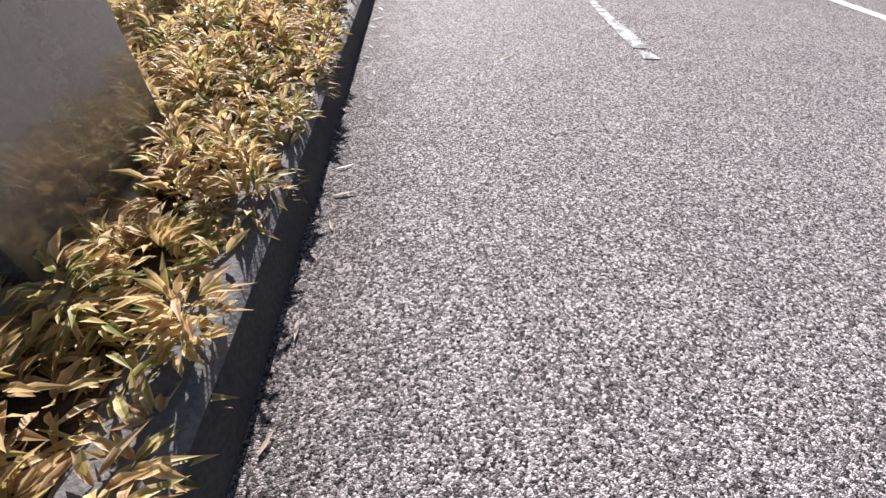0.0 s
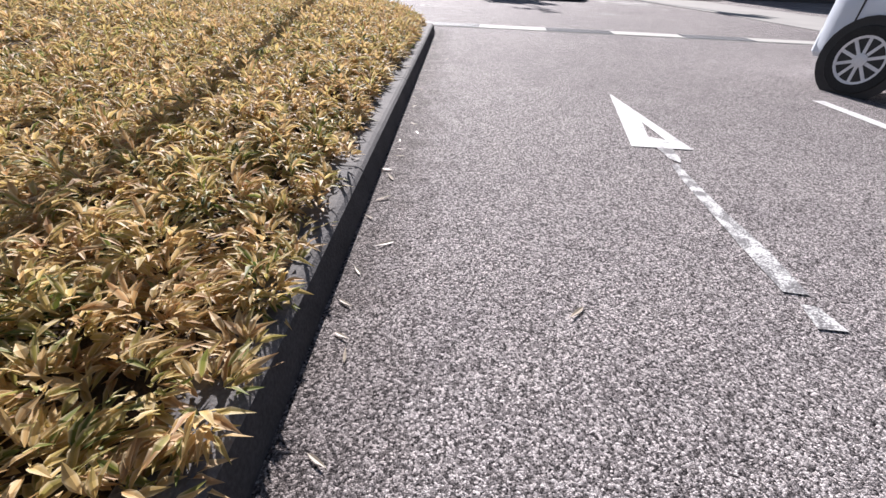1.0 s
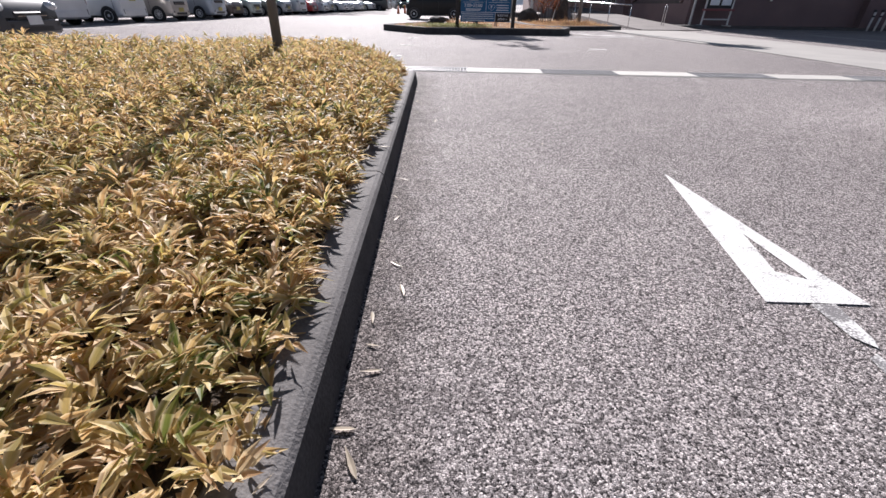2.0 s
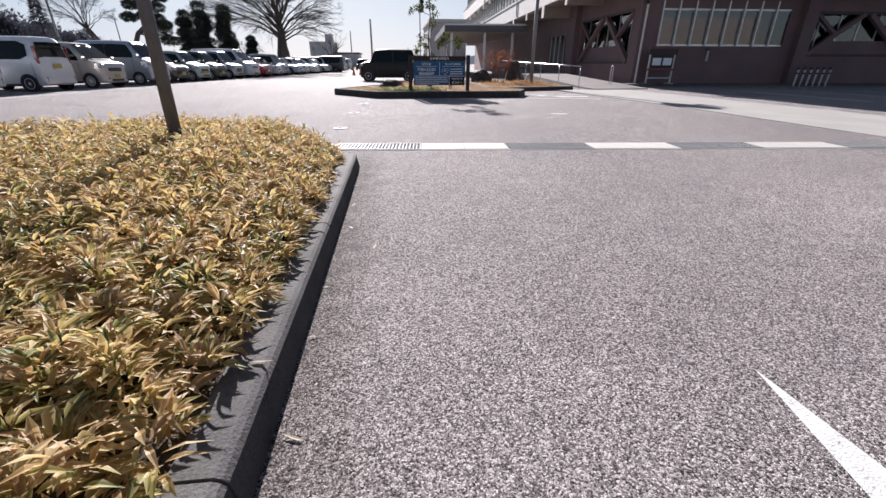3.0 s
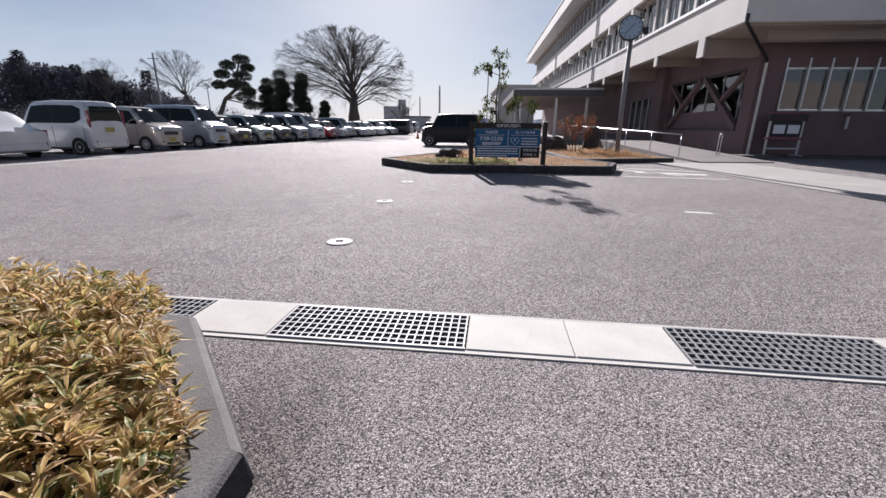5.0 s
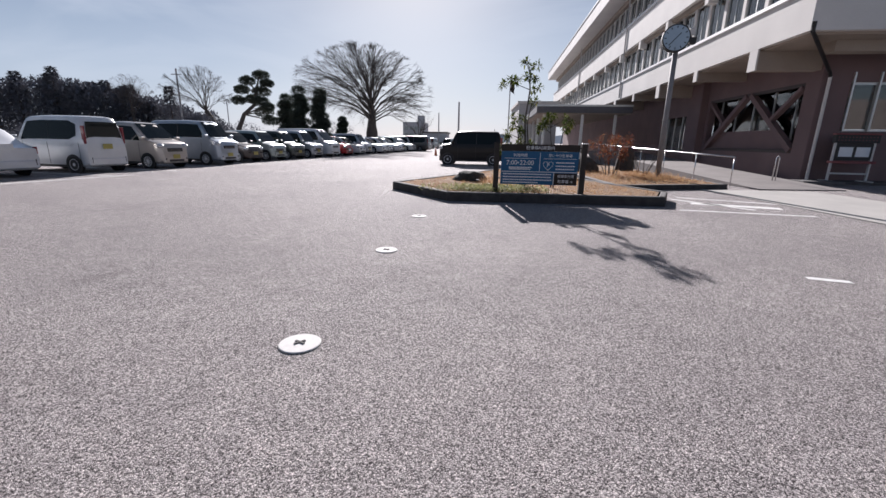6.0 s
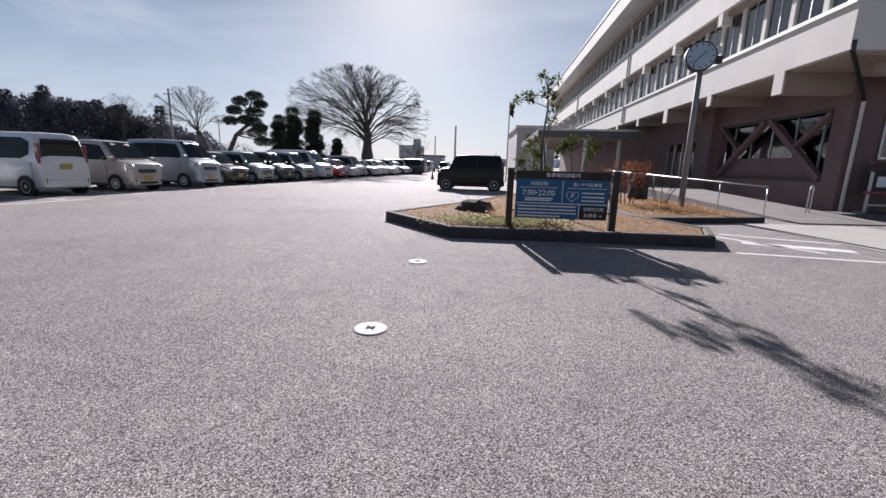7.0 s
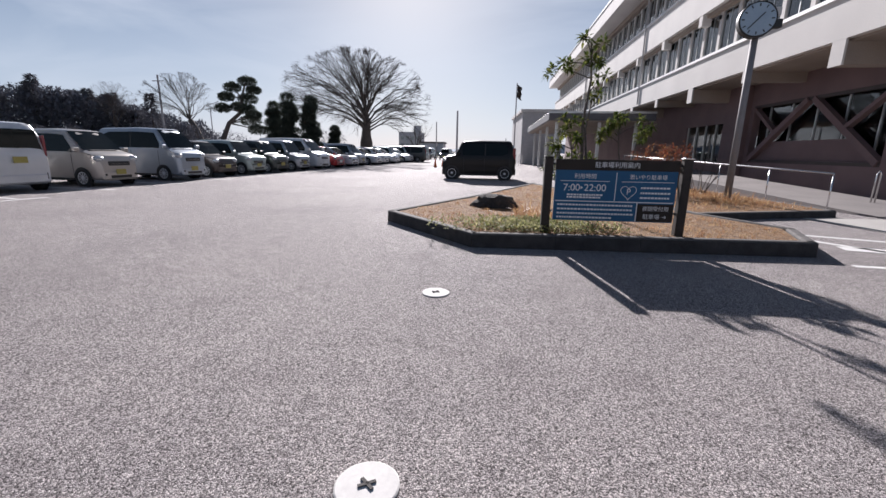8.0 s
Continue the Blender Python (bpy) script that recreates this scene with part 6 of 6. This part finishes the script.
sprays(side_t, [([(0, 0, 0), (0.03, 0, 0.6), (-0.08, 0, 1.15), (-0.12, 0, 1.55)], 0.022), ([(0.06, 0, 0), (0.10, 0.02, 0.7), (0.2, 0, 1.3)], 0.018)],
       [(-0.14, 0, 1.66, 0.17), (-0.30, 0, 1.5, 0.14), (-0.05, 0.05, 1.5, 0.15), (0.20, 0, 1.55, 0.16), (0.30, 0.05, 1.42, 0.14), (-0.35, 0.05, 1.38, 0.1)], 24, 0.10, 0.048, 52, "stems", "leaves")
red = tagged(empty("nandina_bush", 4.95, 24.7, 0.12), "red-leaved nandina bush with bare stems", "shrub")
b = bmesh.new()
tips = []
for k in range(9):
    a = 2 * math.pi * k / 9
    grow(b, rnd, Vector((0.2 * math.cos(a), 0.2 * math.sin(a), 0)), Vector((0.22 * math.cos(a), 0.22 * math.sin(a), 1)).normalized(), 0.72, 0.015, 2, 0.42, 0.9, 0.55, (2, 3), 4, tips)
part("stems", b, M["bark"], red)
leafy("leaves", red, tips, 22, 0.10, 0.035, M["red_leaf"], 53, 0.18)
bare = tagged(empty("bare_shrub", 6.3, 25.2, 0.12), "grey bare twiggy shrub beside the clock post", "shrub")
b = bmesh.new()
for k in range(10):
    a = 2 * math.pi * k / 10
    grow(b, rnd, Vector((0.15 * math.cos(a), 0.15 * math.sin(a), 0)), Vector((0.5 * math.cos(a), 0.5 * math.sin(a), 1)).normalized(), 0.7, 0.012, 3, 0.45, 0.9, 0.65, (2, 3), 3)
part("stems", b, M["bark"], bare)


def boulder(x, y, z, sx, sy, sz, seed, label):
    b = bmesh.new()
    bmesh.ops.create_icosphere(b, subdivisions=3, radius=1)
    for v in b.verts:
        k = 1 + 0.22 * noise.noise(v.co * 1.6 + Vector((seed, 0, 0))) + 0.08 * noise.noise(v.co * 5 + Vector((seed, 3, 0)))
        v.co = Vector((v.co.x * sx * k, v.co.y * sy * k, max(-0.25, v.co.z) * sz * k))
    o = tagged(link("boulder", b, M["rock"]), label, "rock")
    o.matrix_basis = pose(x, y, z)
    return o


boulder(-0.12, 20.55, 0.2, 0.46, 0.32, 0.26, 2.0, "low dark brown boulder lying on dry turf")
boulder(6.35, 27.4, 0.25, 0.38, 0.34, 0.95, 5.0, "upright dark stone standing in the clock bed")
boulder(4.4, 26.2, 0.2, 0.5, 0.4, 0.5, 7.0, "dark stone in the clock bed")

# variegated ground cover at the foot of the sign
g = np.random.default_rng(61)
n = 3200
gx_, gy_ = np.clip(g.normal(0.35, 0.6, n), -1.2, 1.6), g.uniform(17.72, 18.75, n)
az, el = g.uniform(0, 6.28, n), g.uniform(0.0, 1.2, n)
tagged(blades("ground_cover", np.stack([gx_, gy_, g.uniform(IH - 0.02, IH + 0.07, n)], 1), np.stack([np.cos(az) * np.cos(el), np.sin(az) * np.cos(el), np.sin(el)], 1), g.uniform(0.04, 0.09, n), g.uniform(0.02, 0.035, n), M["variegated"], None, 0.2), "low green leafy ground cover under the notice board", "plant", kind="stuff")
# tall dry stalks on the island
turf("dry_stalks", [(0.2, 18.6), (0.9, 18.6), (0.9, 19.6), (0.2, 19.6)], 500, IH - 0.03, 0.2, 0.55, M["straw"], "tuft of pale dry stalks on the island")
turf("dry_stalks", [(5.4, 22.4), (6.9, 22.4), (6.9, 25.0), (5.4, 25.0)], 1300, 0.12, 0.2, 0.55, M["straw"], "tall russet dry grass round the clock post")

# ---- far things ----
for nm, lab, x0, x1, y0, y1, z1, stair in (("far_office", "grey concrete block with a roof tower far off", -34.3, -24.6, 200, 215, 9.4, True), ("far_shed", "low dark roofed building far off", -22, -13, 180, 195, 4.4, False)):
    fb = tagged(empty(nm), lab, "building")
    part("wall", boxes((x0, x1, y0, y1, 0, z1)), M["far_grey"], fb)
    if stair:
        part("roof_tower", boxes((-28, -25, 202, 206, z1 + 0.002, 12.3)), M["far_grey"], fb)
        for i in range(4):
            for j in range(2):
                part("window", boxes((x0 + 0.9 + 2.2 * i, x0 + 2.3 + 2.2 * i, y0 - 0.06, y0 - 0.01, 3.0 + 3.0 * j, 4.5 + 3.0 * j)), M["glass"], fb)
    else:
        part("roof", boxes((x0 - 0.5, x1 + 0.5, y0 - 0.5, y1 + 0.5, z1 + 0.002, z1 + 0.5)), M["brown_dark"], fb)


def pole(x, y, h, r, label, name="utility_pole", flag=False, arms=True):
    root = tagged(empty(name, x, y, 0), label, "pole")
    b = bmesh.new()
    tube(b, [(0, 0, 0), (0, 0, h)], [r, r * 0.7], 8)
    part("shaft", b, M["far_grey"], root)
    if arms:
        part("crossarm", boxes((-0.7, 0.7, -0.05, 0.05, h - 0.7, h - 0.6)), M["far_grey"], root)
    if flag:
        b = bmesh.new()
        rows_ = [[b.verts.new((0.03 + 0.05 * math.sin(2.4 * j) + 0.16 * i, 0.07 * math.sin(1.9 * i + j), h - 0.1 - 0.16 * j - 0.10 * i)) for i in range(3)] for j in range(7)]
        for r0, r1 in zip(rows_, rows_[1:]):
            for i in range(2):
                b.faces.new((r0[i], r0[i + 1], r1[i + 1], r1[i]))
        part("flag", b, M["wood_post"], root, "dark drooping flag")
    return root


pole(-6.7, 80, 5.8, 0.12, "thin grey utility pole far across the lot", arms=False)
pole(-3.4, 80, 7.5, 0.2, "grey utility pole far across the lot", arms=False)
pole(2.45, 45, 6.3, 0.06, "tall flagpole with a drooping dark flag", "flagpole", True, False)
pole(-28.0, 55, 5.3, 0.06, "thin leaning grey pole before the trees", arms=False)
pole(-37.1, 60, 9.3, 0.14, "grey utility pole before dark trees")

# unseen plain wall added to close the place behind; its grey tones window reflections
tagged(link("wall_south", boxes((-90, 60, -36, -35.6, 0, 8.5)), M["ramp"]), "unseen plain grey wall added to close the car park", "wall", kind="structure")

# faint hills at the horizon
bm = bmesh.new()
hx = np.linspace(-900, 900, 61)
lowv = [bm.verts.new((float(x), 1300, -1)) for x in hx]
topv = [bm.verts.new((float(x), 1300 + 60, 16 + 10 * math.sin(x / 120) + 7 * math.sin(x / 47 + 1))) for x in hx]
for k in range(60):
    bm.faces.new((lowv[k], lowv[k + 1], topv[k + 1], topv[k]))
hill_mat = surface("far_hills", (0.30, 0.36, 0.44), (0.36, 0.42, 0.50), 0.01, 0.05, 0.95, bump=0.0)
tagged(link("far_hills", bm, hill_mat), "faint blue hills at the horizon", "hills", kind="structure")

# ---- fallen leaves along the kerb foot ----
g = np.random.default_rng(71)
leaf = blades("fallen_leaf", np.array([[0.0, 0, 0]]), np.array([[1.0, 0, 0]]), np.array([0.075]), np.array([0.013]), M["bleached"], None, -0.06)
leaf_me = leaf.data
spots = [(-0.41, 0.62), (-0.40, 1.05), (-0.36, 1.22), (-0.42, 1.4), (-0.37, 1.72), (-0.40, 2.05), (-0.38, 2.30), (-0.40, 2.65), (-0.37, 3.0), (-0.39, 3.12), (-0.35, 3.3), (-0.41, 3.55), (-0.38, 3.85), (-0.40, 4.2), (-0.36, 4.7), (-0.22, 6.02), (-0.40, 5.2), (-0.39, 6.9), (-0.41, 7.4), (0.30, 2.2), (-0.3, 2.5), (-0.52, 2.9), (-0.54, 4.9), (-0.55, 6.6), (-0.42, 0.35), (-0.38, 0.9), (-0.43, 1.58), (-0.42, 2.18), (-0.35, 1.95), (-0.42, 2.8), (-0.41, 3.4), (-0.33, 3.7), (-0.42, 4.0), (-0.40, 4.45), (-0.41, 5.6), (-0.40, 6.4), (0.55, 5.4), (0.9, 7.2)]
for k, (x, y) in enumerate(spots):
    o = leaf if k == 0 else new("fallen_leaf", leaf_me)
    z = 0.134 if x < -0.5 else 0.004
    s = float(g.uniform(0.6, 1.15))
    o.matrix_basis = pose(x, y, z, float(g.uniform(-15, 15)), 0, float(g.uniform(0, 360))) @ Matrix.Scale(s, 4)
    tagged(o, "dry narrow bamboo leaf fallen beside the kerb", "leaf", "fallen leaves")
